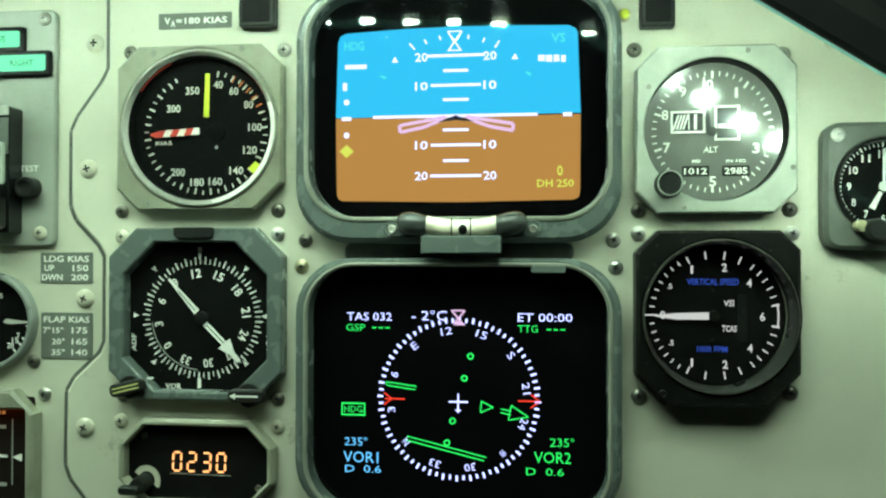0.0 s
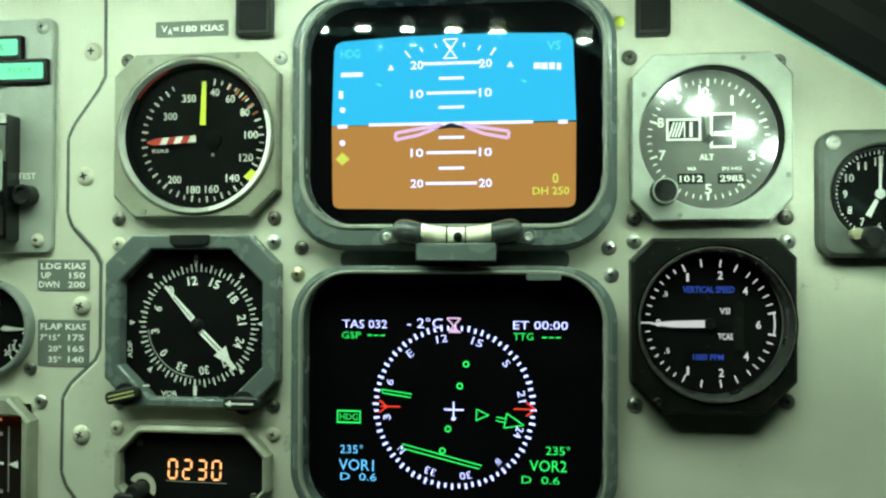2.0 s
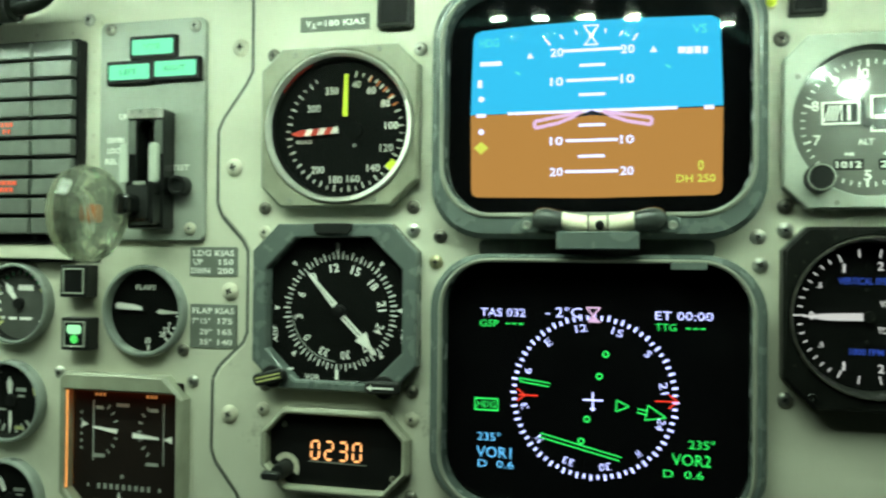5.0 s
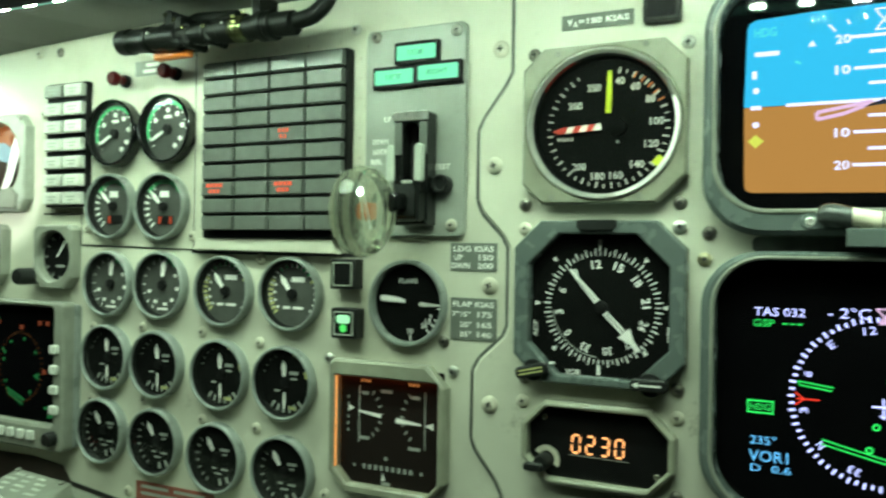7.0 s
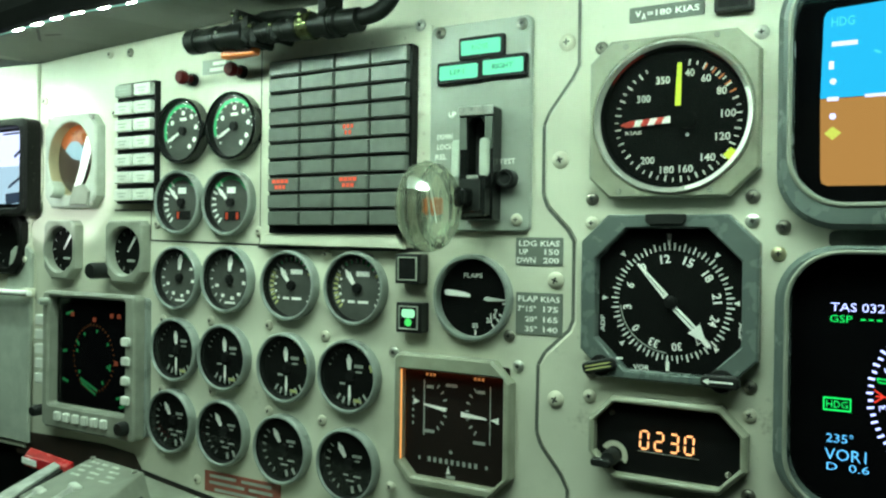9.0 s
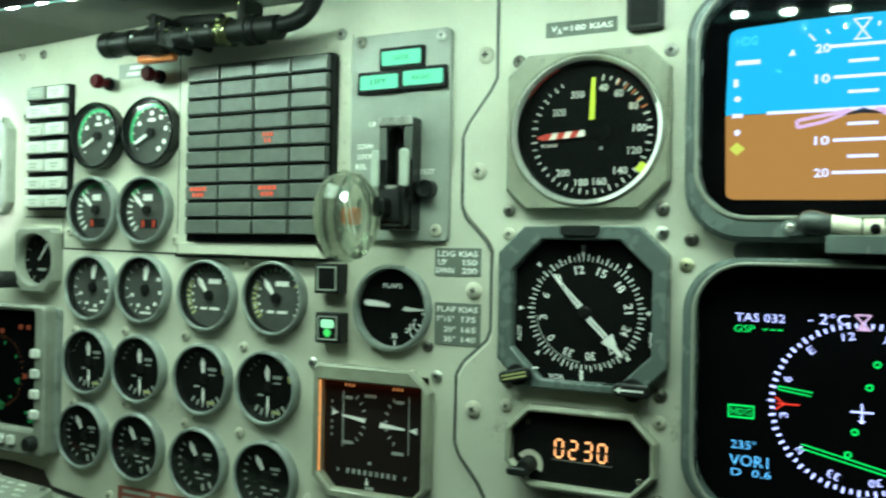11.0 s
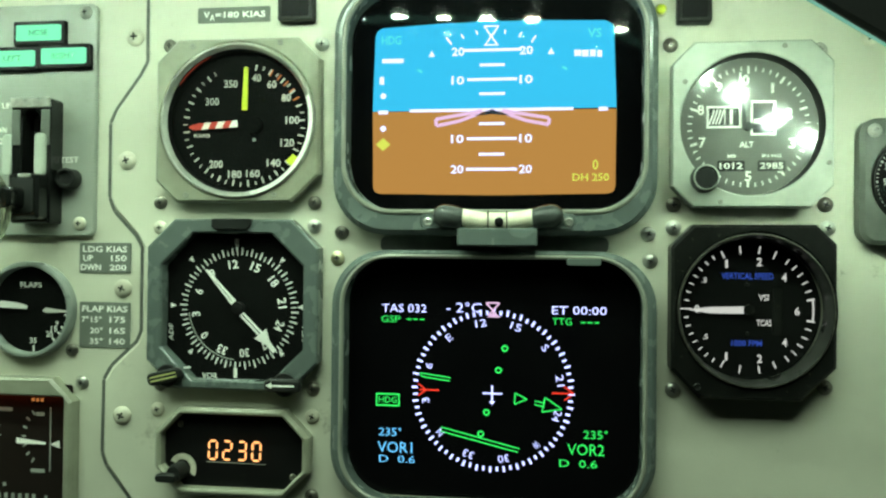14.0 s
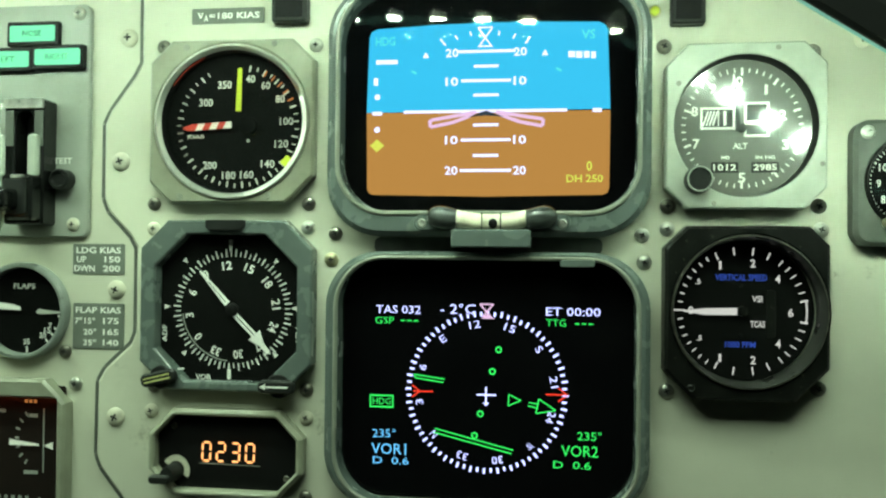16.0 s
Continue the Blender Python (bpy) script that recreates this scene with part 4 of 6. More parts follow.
for sg in (-1, 1):
    q = lambda x, y: S(812.5 + sg * x, y)
    for a, b in (((18, 208), (102, 222)), ((102, 222), (101, 234)), ((101, 234), (60, 226)), ((60, 226), (22, 212))):
        bar(bm, q(*a), q(*b), 1.7, 1.1)
part("aircraft_symbol", bm, G_PINK, pfd)
part("aircraft_nose", flat(B(), [S(780, 217), S(812, 205), S(845, 217), S(812, 214)], 1.15), G_NAVY, pfd)
bm = B()
write(bm, "HDG", *S(627, 76), 4.6, 1.0, 10)
write(bm, "VS", *S(993, 72), 4.6, 1.0, 6.8)
for x, y in ((680, 133), (941, 133)):
    bar(bm, S(x - 5, y - 2), S(x + 5, y + 3), 1.2, 1.0)
part("cyan_symbols", bm, G_CYAN, pfd)
bm = B()
flat(bm, [S(600, 267), S(613, 279), S(627, 267), S(613, 255)], 1.0)
write(bm, "0", *S(996, 306), 5.0, 1.0, 2.8)
write(bm, "DH 250", *S(988, 328), 3.8, 1.0, 17.5)
part("yellow_symbols", bm, G_YEL, pfd)
def tube_face(parent, w, h, y0, radius):
    bm = B()
    rows = [[bm.verts.new((x, y + y0, 2.6 + 12 - (x * x + y * y) / (2 * radius) - 12)) for x in np.linspace(-w / 2, w / 2, 17)] for y in np.linspace(-h / 2, h / 2, 13)]
    for p0, q0 in zip(rows, rows[1:]):
        for k in range(16):
            bm.faces.new((p0[k], p0[k + 1], q0[k + 1], q0[k]))
    ob = part("tube_face", bm, TUBE, parent, smooth=True, keep=True)
    ob.location = (0, 0, 0.0)
    ob.visible_shadow = False


tube_face(pfd, 124, 90, -1, 900)
cover(pfd, rounded(144, 116, 22), 4.0, CRT, "front_glass")
# sensor bar below the attitude screen
bar_thing = thing("inclinometer", at(15.3, 8.8, 11.8), "curved slip indicator tube in a grey clamp", "inclinometer")
for sg in (-1, 1):
    end = part("clamp_end", lathe(B(), [(0, 0), (4.6, 0), (5.0, 0.6), (5.6, 6), (5.6, 9.5), (4.6, 12.4), (2.6, 14.2), (0, 14.8)], 28), GLOSS_GREY, bar_thing, smooth=True)
    end.matrix_local = pose(sg * 16.5 / 1000, 1.6 / 1000, 0.0045) @ Vector((sg, 0.16, 0)).to_track_quat("Z", "Y").to_matrix().to_4x4()
    ear = part("clamp_ear", solid(B(), rounded(13, 9.5, 4.4, sg * 31.5, 0.6), 0, 3.4, 1.2), BEZEL_DARK, bar_thing, smooth=True)
    bezel_screws(bar_thing, [(sg * 33.5, 0.2)], 3.4, STEEL, 2.2)
bm = B()
tube = [(x, 0.5 - 2.0 * (1 - (x / 16.5) ** 2)) for x in np.linspace(-16.5, 16.5, 15)]
rows = []
for x, y in tube:
    rows.append([bm.verts.new((x, y + 1.8 + 4.4 * math.cos(a), 4.5 + 4.4 * math.sin(a))) for a in np.linspace(0, 2 * math.pi, 17)[:-1]])
for p0, q0 in zip(rows, rows[1:]):
    for k in range(16):
        bm.faces.new((p0[k], p0[(k + 1) % 16], q0[(k + 1) % 16], q0[k]))
part("tube", bm, CREAM, bar_thing, "cream curved tube", smooth=True)
part("ball", lathe(B(), [(0, -2.6), (1.8, -1.8), (2.6, 0), (1.8, 1.8), (0, 2.6)], 16), BLACK, bar_thing, smooth=True).location = (0.001, 0.0, 0.0078)
bm = B()
for x in (-4.2, 4.6):
    bar(bm, (x, -3.8), (x, 5), 0.6, 9.0)
part("tube_lines", bm, BLACK, bar_thing)
part("clamp_plate", solid(B(), chamfered(37.5, 8.5, 0.8, 0, -7.2), 1, 9.5, 0.6), BEZEL_DARK, bar_thing)

# Darker strip that paints the upper display's shadow on the panel.
gap = part("trim", solid(B(), rounded(112, 8, 3, 12, -1.6), 2.3, 2.8, 0.2), GAP_SHADE)
gap.matrix_world = at(0, 0)
tagged(gap, "dark strip painted for the shade between the two display bezels", "joint", kind="structure")
WEIGHT[0] = 0.0
nd = display("navigation_display", 11.8, -67.2, "black navigation display with a compass rose and green symbols")
NX, NY = 0.7, -5.9
N = lambda x, y: (NX + (x - 812) / 3.66, NY + (709 - y) / 3.66)
part("screen", flat(B(), rounded(122, 92, 6, NX, NY + 1), 0.4), G_BLACK, nd)
bm = B()
for k in range(72):
    spoke(bm, k * 5 + 1, 37.0, 39.9 if k % 2 == 0 else 39.2, 1.1, 1.0, NX, NY)
for k, s in enumerate(("12", "15", "S", "21", "24", "W", "30", "33", "N", "3", "6", "E")):
    a = -10 + 30 * k
    write(bm, s, NX + 33.4 * math.sin(radians(a)), NY + 33.4 * math.cos(radians(a)), 3.6, 1.0, 2.7 * len(s), a)
bar(bm, N(795, 714), N(830, 714), 0.8, 1.0)
bar(bm, N(812, 700), N(812, 730), 0.8, 1.0)
flat(bm, [N(806, 728), N(818, 728), N(812, 734)], 1.0)
write(bm, "TAS 032", *N(651, 564), 4.0, 1.0, 22.4)
write(bm, "ET 00:00", *N(965, 563), 4.0, 1.0, 26)
write(bm, "- 2°C", *N(760, 561), 5.0, 1.0, 17.5)
part("white_symbols", bm, G_ROSE, nd)
bm = B()
for a, b in (((800, 552), (824, 552)), ((800, 552), (820, 575)), ((824, 552), (804, 575))):
    bar(bm, N(*a), N(*b), 0.8, 1.05)
flat(bm, [N(802, 578), N(826, 578), N(814, 568)], 1.05)
part("heading_bug", bm, G_PINK, nd)
bm = B()
write(bm, "GSP", *N(626, 584), 3.4, 1.0, 9.5)
write(bm, "TTG", *N(935, 583), 3.4, 1.0, 9.5)
for x0 in (660, 672, 684, 972, 984, 996):
    bar(bm, N(x0 - 4, 584), N(x0 + 4, 584), 0.7, 1.0)
for x, y in ((834, 633), (823, 672), (802, 748), (792, 787)):
    arc(bm, 0.9, 1.7, 0, 360, 1.0, 12, *N(x, y))
for a, b in (((683, 681), (737, 688)), ((684, 687), (735, 694)), ((720, 777), (862, 811)), ((718, 784), (858, 817)), ((682, 680), (684, 687)), ((853, 712), (874, 722)), ((874, 722), (852, 732)), ((852, 732), (853, 712)), ((888, 725), (906, 728)), ((887, 731), (905, 735)), ((906, 718), (936, 738)), ((936, 738), (901, 744)), ((901, 744), (906, 718))):
    bar(bm, N(*a), N(*b), 0.6, 1.0)
x0, y0 = N(622, 731)
for r in ((-6, -3.2, 6, -2.4), (-6, 2.4, 6, 3.2), (-6, -3.2, -5.3, 3.2), (5.3, -3.2, 6, 3.2)):
    rect(bm, x0 + r[0], y0 + r[1], x0 + r[2], y0 + r[3], 1.0)
write(bm, "HDG", x0, y0, 3.2, 1.0, 9)
write(bm, "235°", *N(995, 781), 4.2, 1.0, 11.5)
write(bm, "VOR2", *N(978, 808), 5.4, 1.0, 17.5)
write(bm, "D  0.6", *N(965, 833), 3.6, 1.0, 18)
part("green_symbols", bm, G_GREEN, nd)
bm = B()
write(bm, "235°", *N(627, 789), 4.2, 1.0, 11.5)
write(bm, "VOR1", *N(636, 817), 5.4, 1.0, 17.5)
write(bm, "D  0.6", *N(640, 838), 3.6, 1.0, 18)
part("blue_symbols", bm, G_LCYAN, nd)
bm = B()
for a, b in (((680, 711), (716, 711)), ((678, 700), (692, 711)), ((692, 711), (678, 722)), ((918, 710), (955, 710)), ((940, 698), (956, 710)), ((956, 710), (940, 722))):
    bar(bm, N(*a), N(*b), 0.7, 1.0)
part("red_symbols", bm, G_RED, nd)
part("maker_plate", solid(B(), chamfered(16, 3.2, 0.6, 44, 57.4), 12.4, 13.4, 0.2), BEZEL_DARK, nd)
cover(nd, rounded(144, 119, 22), 4.0, CRT, "front_glass")


# ---- centre panel: engine gauges ----
WEIGHT[0] = 0.022


def lance(bm, a, r0, r1, w, z):
    """A pointer that widens from its root and ends in a point."""
    s, c = math.sin(radians(a)), math.cos(radians(a))
    at_r = lambda r, o: (r * s + o * c, r * c - o * s)
    m = r0 + (r1 - r0) * 0.62
    return flat(bm, [at_r(r0, -w * 0.3), at_r(r0, w * 0.3), at_r(m, w / 2), at_r(r1, 0.25), at_r(r1, -0.25), at_r(m, -w / 2)][::-1], z)


def gauge(x, z, kind, label, black=False):
    t = thing("engine_gauge", at(x + 0.8, z, 0), label, "gauge", "engine gauges")
    R, H = (24.0, 9.0) if black else (23.6, 7.2)
    part("ring", lathe(B(), [(R, -0.3), (R, H - 1.2), (R - 0.9, H), (R - 1.7, H), (R - 2.3, H - 0.9), (R - 2.5, 0.4)], 48), GLOSS_BLACK if black else RING, t, smooth=True)
    part("inner_wall", lathe(B(), [(R - 2.52, H - 1.4), (R - 2.9, 0.4)], 48), BLACK, t, smooth=True)
    dz = 3.4 if black else 0.6
    part("dial", lathe(B(), [(R - 2.2, dz), (0, dz)], 48), DIAL_GREY if kind in ("torque", "rpm", "speed", "temp") else DIAL, t)
    z1 = dz + 0.2
    r = R - 4.2
    w, c, needle_bm = B(), B(), B()
    if kind == "torque":
        arc(c, r - 2.4, r, -110, 45, z1)
        for k in range(12):
            spoke(w, -130 + k * 20, r - 3.6, r - 1.8, 1.0, z1)
        for a in (-60, 0, 40, 80, 120, 150):
            solid(w, circle(1.9, (r - 6.5) * math.sin(radians(a)), (r - 6.5) * math.cos(radians(a)), 8), z1 - 0.1, z1)
        lance(needle_bm, -118, 3, 17, 2.8, z1 + 1.5)
        rect(w, -3.5, 7.5, 3.5, 9.8, z1)
    elif kind == "temp":
        arc(c, r - 3.0, r - 0.2, -55, 70, z1)
        for k in range(8):
            spoke(w, -140 + k * 15, r - 5.0, r - 0.5, 1.6, z1)
        for k in range(4):
            spoke(w, 70 + k * 15, r - 3.0, r - 0.5, 1.0, z1)
        rect(w, -4.0, 6.5, 4.5, 11.0, z1)
        lance(needle_bm, -48, 4, 16, 3.8, z1 + 1.5)
        part("readout", solid(B(), chamfered(15, 6.4, 0.3, 1.5, -9.5), dz, dz + 0.5, 0.1), BLACK, t)
        rd = B()
        for x0 in ((-3.5,) if x < -460 else (-3.5, 6.5)):
            rect(rd, x0 - 1.2, -12, x0 + 1.2, -7, dz + 0.6)
        part("readout_figure", rd, G_READ, t)
    elif kind == "speed":
        for k in range(14):
            spoke(w, -150 + k * 20, r - 3.0, r - 0.2, 0.8, z1)
        for a in (-110, -150, 60, 100, 140, 170):
            rect(w, (r - 6) * math.sin(radians(a)) - 1.6, (r - 6) * math.cos(radians(a)) - 1.2, (r - 6) * math.sin(radians(a)) + 1.6, (r - 6) * math.cos(radians(a)) + 1.2, z1)
        arc(c, r - 3.4, r - 0.8, 10, 40, z1)
        lance(needle_bm, 8, 6, 18.5, 5.0, z1 + 1.5)
        rect(w, -5, -17.5, 5, -15.8, z1)
    elif kind == "rpm":
        for k in range(20):
            spoke(w, -120 + k * 13, r - 2.8, r - 0.2, 0.9, z1)
        for k in range(8):
            spoke(c, -132 + k * 10, r - 3.8, r - 0.2, 1.5, z1 + 0.1)
        for k in range(4):
            spoke(w, -127 + k * 20, r - 6.2, r - 4.2, 1.6, z1 + 0.1)
        spoke(c, 62, r - 3.4, r - 0.2, 2.0, z1 + 0.1)
        green = B()
        for k in range(6):
            spoke(green, -30 + k * 15, r - 2.8, r - 0.6, 1.3, z1 + 0.1)
        part("green_ticks", green, GREEN, t)
        rect(w, -1.0, 7.5, 9.5, 10.8, z1)
        rect(w, -7.5, -9.8, -1.8, -8.0, z1)
        rect(w, 0.2, -9.8, 8.5, -8.0, z1)
        lance(needle_bm, -36, 3, 15, 4.4, z1 + 1.5)
    elif kind == "oil":
        for a in (-145, -160, -175, 170, 155, 140):
            spoke(w, a, r - 4.5, r, 1.6, z1)
        rect(w, 2.5, 5.2, 9.5, 7.4, z1)
        arc(c, r - 4.0, r - 1.5, 62, 78, z1)
        rect(c, 2.0, -17, 8.5, -14.8, z1)
        for k in range(5):
            spoke(c, 18 + k * 9, r - 1.8, r - 0.3, 0.9, z1)
        for k in range(4):
            spoke(w, -70 + k * 14, r - 2.2, r - 0.4, 0.7, z1)
        rect(w, 3.5, 2.0, 8.5, 3.2, z1)
        rect(w, -9, -6.2, -4.5, -5.0, z1)
        lance(needle_bm, -4, 4, 14, 4.2, z1 + 1.5)
        lance(needle_bm, 180, 6, 17, 2.4, z1 + 1.5)
    else:
        for k in range(7):
            spoke(w, -150 + k * 16, r - 3.2, r, 0.9, z1)
        for a in (150, 172):
            spoke(w, a, r - 5.0, r - 0.5, 2.2, z1)
        rect(w, 2.0, 4.2, 9.5, 6.2, z1)
        rect(w, -5, -8, -1, -6.8, z1)
        rect(w, 3, -8.4, 9, -7.2, z1)
        rect(w, 4.0, 1.6, 8.0, 2.8, z1)
        rect(w, -3.0, -11.5, 3.5, -10.4, z1)
        lance(needle_bm, -32, 5, 15.5, 4.4, z1 + 1.5)
    part("dial_markings", w, DIM if kind in ("oil", "fuel") else WHITE, t)
    if len(c.verts):
        part("coloured_band", c, GREEN if kind in ("torque", "temp", "speed") else FADED_YELLOW, t)
    part("pointer", needle_bm, WHITE, t)
    part("hub", lathe(B(), [(3.4, dz), (3.2, z1 + 2), (0, z1 + 2.2)], 16), BLACK, t, smooth=True)
    cover(t, circle(R - 2.4, n=40), H - 2.2, GAUGE_GLASS, dome=2.0)
    return t


NAMES = {"torque": "black-rimmed torque gauge with a green arc", "temp": "grey-rimmed temperature gauge with a small red readout", "speed": "grey-rimmed shaft speed gauge with white pointer", "rpm": "grey-rimmed propeller speed gauge with yellow band", "oil": "grey-rimmed twin-pointer oil gauge", "fuel": "grey-rimmed fuel quantity gauge with one white pointer"}
for x, z, k in ((-476.7, 74.2, "torque"), (-425.6, 74.6, "torque"), (-480.4, 21.9, "temp"), (-430.8, 21.2, "temp"), (-481.4, -34.0, "speed"), (-430.8, -33.5, "speed"), (-374, -35.6, "rpm"), (-319.2, -35.5, "rpm"),
                (-482.8, -87.1, "oil"), (-433.2, -88.8, "oil"), (-376.4, -91.2, "oil"), (-323.4, -92.2, "oil"), (-486.2, -140.4, "fuel"), (-433.7, -142.6, "fuel"), (-378.8, -146.8, "fuel"), (-323.6, -149.2, "fuel")):
    gauge(x, z, k, NAMES[k], k == "torque")


def flap_gauge():
    t = thing("flap_position_gauge", at(-233.8, -37.8, 0), "black flap position gauge with a fat white pointer", "gauge")
    part("ring", lathe(B(), [(25.6, -0.3), (25.6, 5), (24.6, 6), (23.4, 6), (22.8, 5.2), (22.6, 0.6)], 56), RING, t, smooth=True)
    part("dial", lathe(B(), [(23.4, 0.7), (0, 0.7)], 56), DIAL, t)
    bm = B()
    write(bm, "FLAPS", -0.5, 13.0, 2.8, 0.9, 12.5)
    for a, s in ((98, ""), (118, "7"), (128, "15"), (141, "20"), (176, "35")):
        spoke(bm, a, 19.0, 22.3, 1.0, 0.9)
        if s:
            write(bm, s, 16.6 * math.sin(radians(a)), 16.6 * math.cos(radians(a)), 3.0, 0.9, 1.9 * len(s))
    part("dial_markings", bm, WHITE, t)
    part("pointer", flat(B(), [(-1.5, 0.2), (-1.5, 2.0), (-6, 3.4), (-16, 4.4), (-18.3, 4.0), (-19, 2.6), (-18.3, 1.2), (-16, 0.7)], 2.4), WHITE, t)
    part("pointer_tail", flat(B(), [(7, -0.6), (9, 1.2), (13, 0.6), (21.5, -0.3), (21.5, -1.0), (12, -1.6), (9, -1.6)], 2.2), TILE_LIGHT, t)
    cover(t, circle(22.8, n=48), 4.8)


flap_gauge()


def trim_indicator():
    t = thing("trim_indicator", at(-245.6, -113.2, 0), "square trim position indicator lit amber along its edges", "gauge")
    part("bezel", frame_ring(B(), chamfered(79, 80, (13, 12, 3, 12)), chamfered(70, 65, (7, 0.5, 0.5, 9), 0, -2), -0.3, 8.0, 1.4, 1.0, 0.8), BEZEL_OLIVE, t)
    part("face", flat(B(), chamfered(73, 72, (7, 1, 1, 9)), 1.2), FACE_BROWN, t)
    part("edge_light", rect(B(), -34.9, -25, -33.7, 30.0, 6.8), G_EDGE, t, "amber edge lamp strip")
    lamp = B()
    lamp.faces.new([lamp.verts.new(v) for v in ((-33, 30.2, 2.4), (33, 30.2, 2.4), (33, 30.4, 5.6), (-33, 30.4, 5.6))])
    part("top_light", lamp, G_EDGE2, t)
    part("bottom_light", bar(B(), (-35, -26.5), (-27, -35), 1.0, 6.6), G_EDGE, t)
    bm = B()
    bar(bm, (-21, -10), (-21, 24), 0.9, 1.5)
    bar(bm, (24, -10), (24, 24), 0.7, 1.5)
    for k in range(7):
        a = radians(-54 + 18 * k)
        bar(bm, (-19 + 12 * math.cos(a), 8 + 14 * math.sin(a)), (-19 + 14.5 * math.cos(a), 8 + 17 * math.sin(a)), 1.0, 1.5)
        bar(bm, (22 - 12 * math.cos(a), 8 + 14 * math.sin(a)), (22 - 14.5 * math.cos(a), 8 + 17 * math.sin(a)), 1.0, 1.5)
    for k in range(9):
        rect(bm, -18 + 4 * k, -25.5, -16 + 4 * k, -22.5, 1.5)
    for x, y, w in ((-17, 20, 5), (-2, 22, 8), (18, 20, 5), (-17, -7, 7), (17, -10, 8), (-24, -24, 1.4), (22, -24, 1.6), (-2, -18, 2), (-2, -33, 6)):
        rect(bm, x - w / 2, y - 1.0, x + w / 2, y + 1.0, 1.5)
    for k in range(6):
        rect(bm, -29.5, 4 + 4 * k - 8, -28.2, 5.6 + 4 * k - 8, 1.5)
    part("scale_markings", bm, DIM, t)
    bm = bar(B(), (-21, 9.2), (-5, 7.2), 1.2, 2.4, 2.6)
    bar(bm, (5, 5.8), (22, 4.8), 3.2, 2.4, 1.2)
    flat(bm, [(-28, 8.5), (-28, 12.5), (-23.5, 10.5)], 2.4)
    flat(bm, [(30, 2.4), (30, 6.6), (24.5, 4.5)], 2.4)
    flat(bm, [(-4.6, -31), (-1.8, -31), (-3.2, -26)], 2.4)
    part("pointers", bm, WHITE, t)
    bm = B()
    for x0 in (-20, -17.4, -14.8, 13, 15.6, 18.2):
        rect(bm, x0, 26.6, x0 + 1.8, 28.4, 1.6)
    part("lit_lettering", bm, glow("amber_lettering", (0.8, 0.3, 0.08), 0.5), t)
    cover(t, chamfered(71, 69, (7, 1, 1, 9)), 4.0)


trim_indicator()


# ---- centre panel: warning panel, landing gear panel, buttons ----
def warning_panel():
    t = thing("caution_panel", at(-333.0, 59.2, 0, wide=0.98), "block of dark caution lights with three lit red", "warning panel")
    part("plate", solid(B(), rounded(139.6, 136.5, 2), -0.3, 1.6, 0.5), PANEL, t)
    part("housing", solid(B(), chamfered(116, 115.8, 1, 2.3, -1.7), 1.5, 8.0, 0.3), BLACK, t)
    part("lower_ledge", solid(B(), [(-66, -67.6), (53, -69), (48.5, -60), (-61, -60)], 1.5, 7.0, 0.6), PANEL, t, "raised light strip under the lights")
    data = None
    for i in range(10):
        for j in range(4):
            if data is None:
                tile = part("caution_tile", solid(B(), rounded(26.5, 9.1, 0.6, n=2), 7.5, 12, 0.6), TILE, t)
                data = tile.data
            else:
                tile = new("caution_tile", data)
                tile.parent = t
            tile.location = ((2.3 - 42.7 + 28.45 * j) / 1000, (50.0 - 11.1 * i) / 1000, 0.0004 * ((i * 7 + j * 3) % 3) / 3)
            if (i, j) in ((4, 2), (7, 0), (7, 2)):
                bm = B()
                wd = 4.6 if i == 4 else 7.2
                for k in range(3 if i == 4 else 4):
                    x0 = -wd + 2 * wd * k / (3 if i == 4 else 4)
                    rect(bm, x0 - 1.6, 1.0, x0 - 1.6 + 2 * wd / 4.6, 3.6, 12.15)
                for k in range(2 if i == 4 else 3):
                    x0 = -wd * 0.7 + 1.4 * wd * k / (2 if i == 4 else 3)
                    rect(bm, x0 - 1.6, -2.8, x0 - 1.6 + 1.4 * wd / 3.6, -0.2, 12.15)
                part("lit_lettering", bm, G_CAUTION, tile, "glowing red lettering")
    rivet = None
    for x, y in [(65, 50 - 12 * k) for k in range(9)] + [(-50 + 25 * k, 61.5) for k in range(5)]:
        if rivet is None:
            rivet = part("rivet", lathe(B(), [(1.3, 1.6), (0, 2.0)], 8), PAINTED, t)
            ob = rivet
        else:
            ob = new("rivet", rivet.data)
            ob.parent = t
        ob.location = (x / 1000, y / 1000, 0)


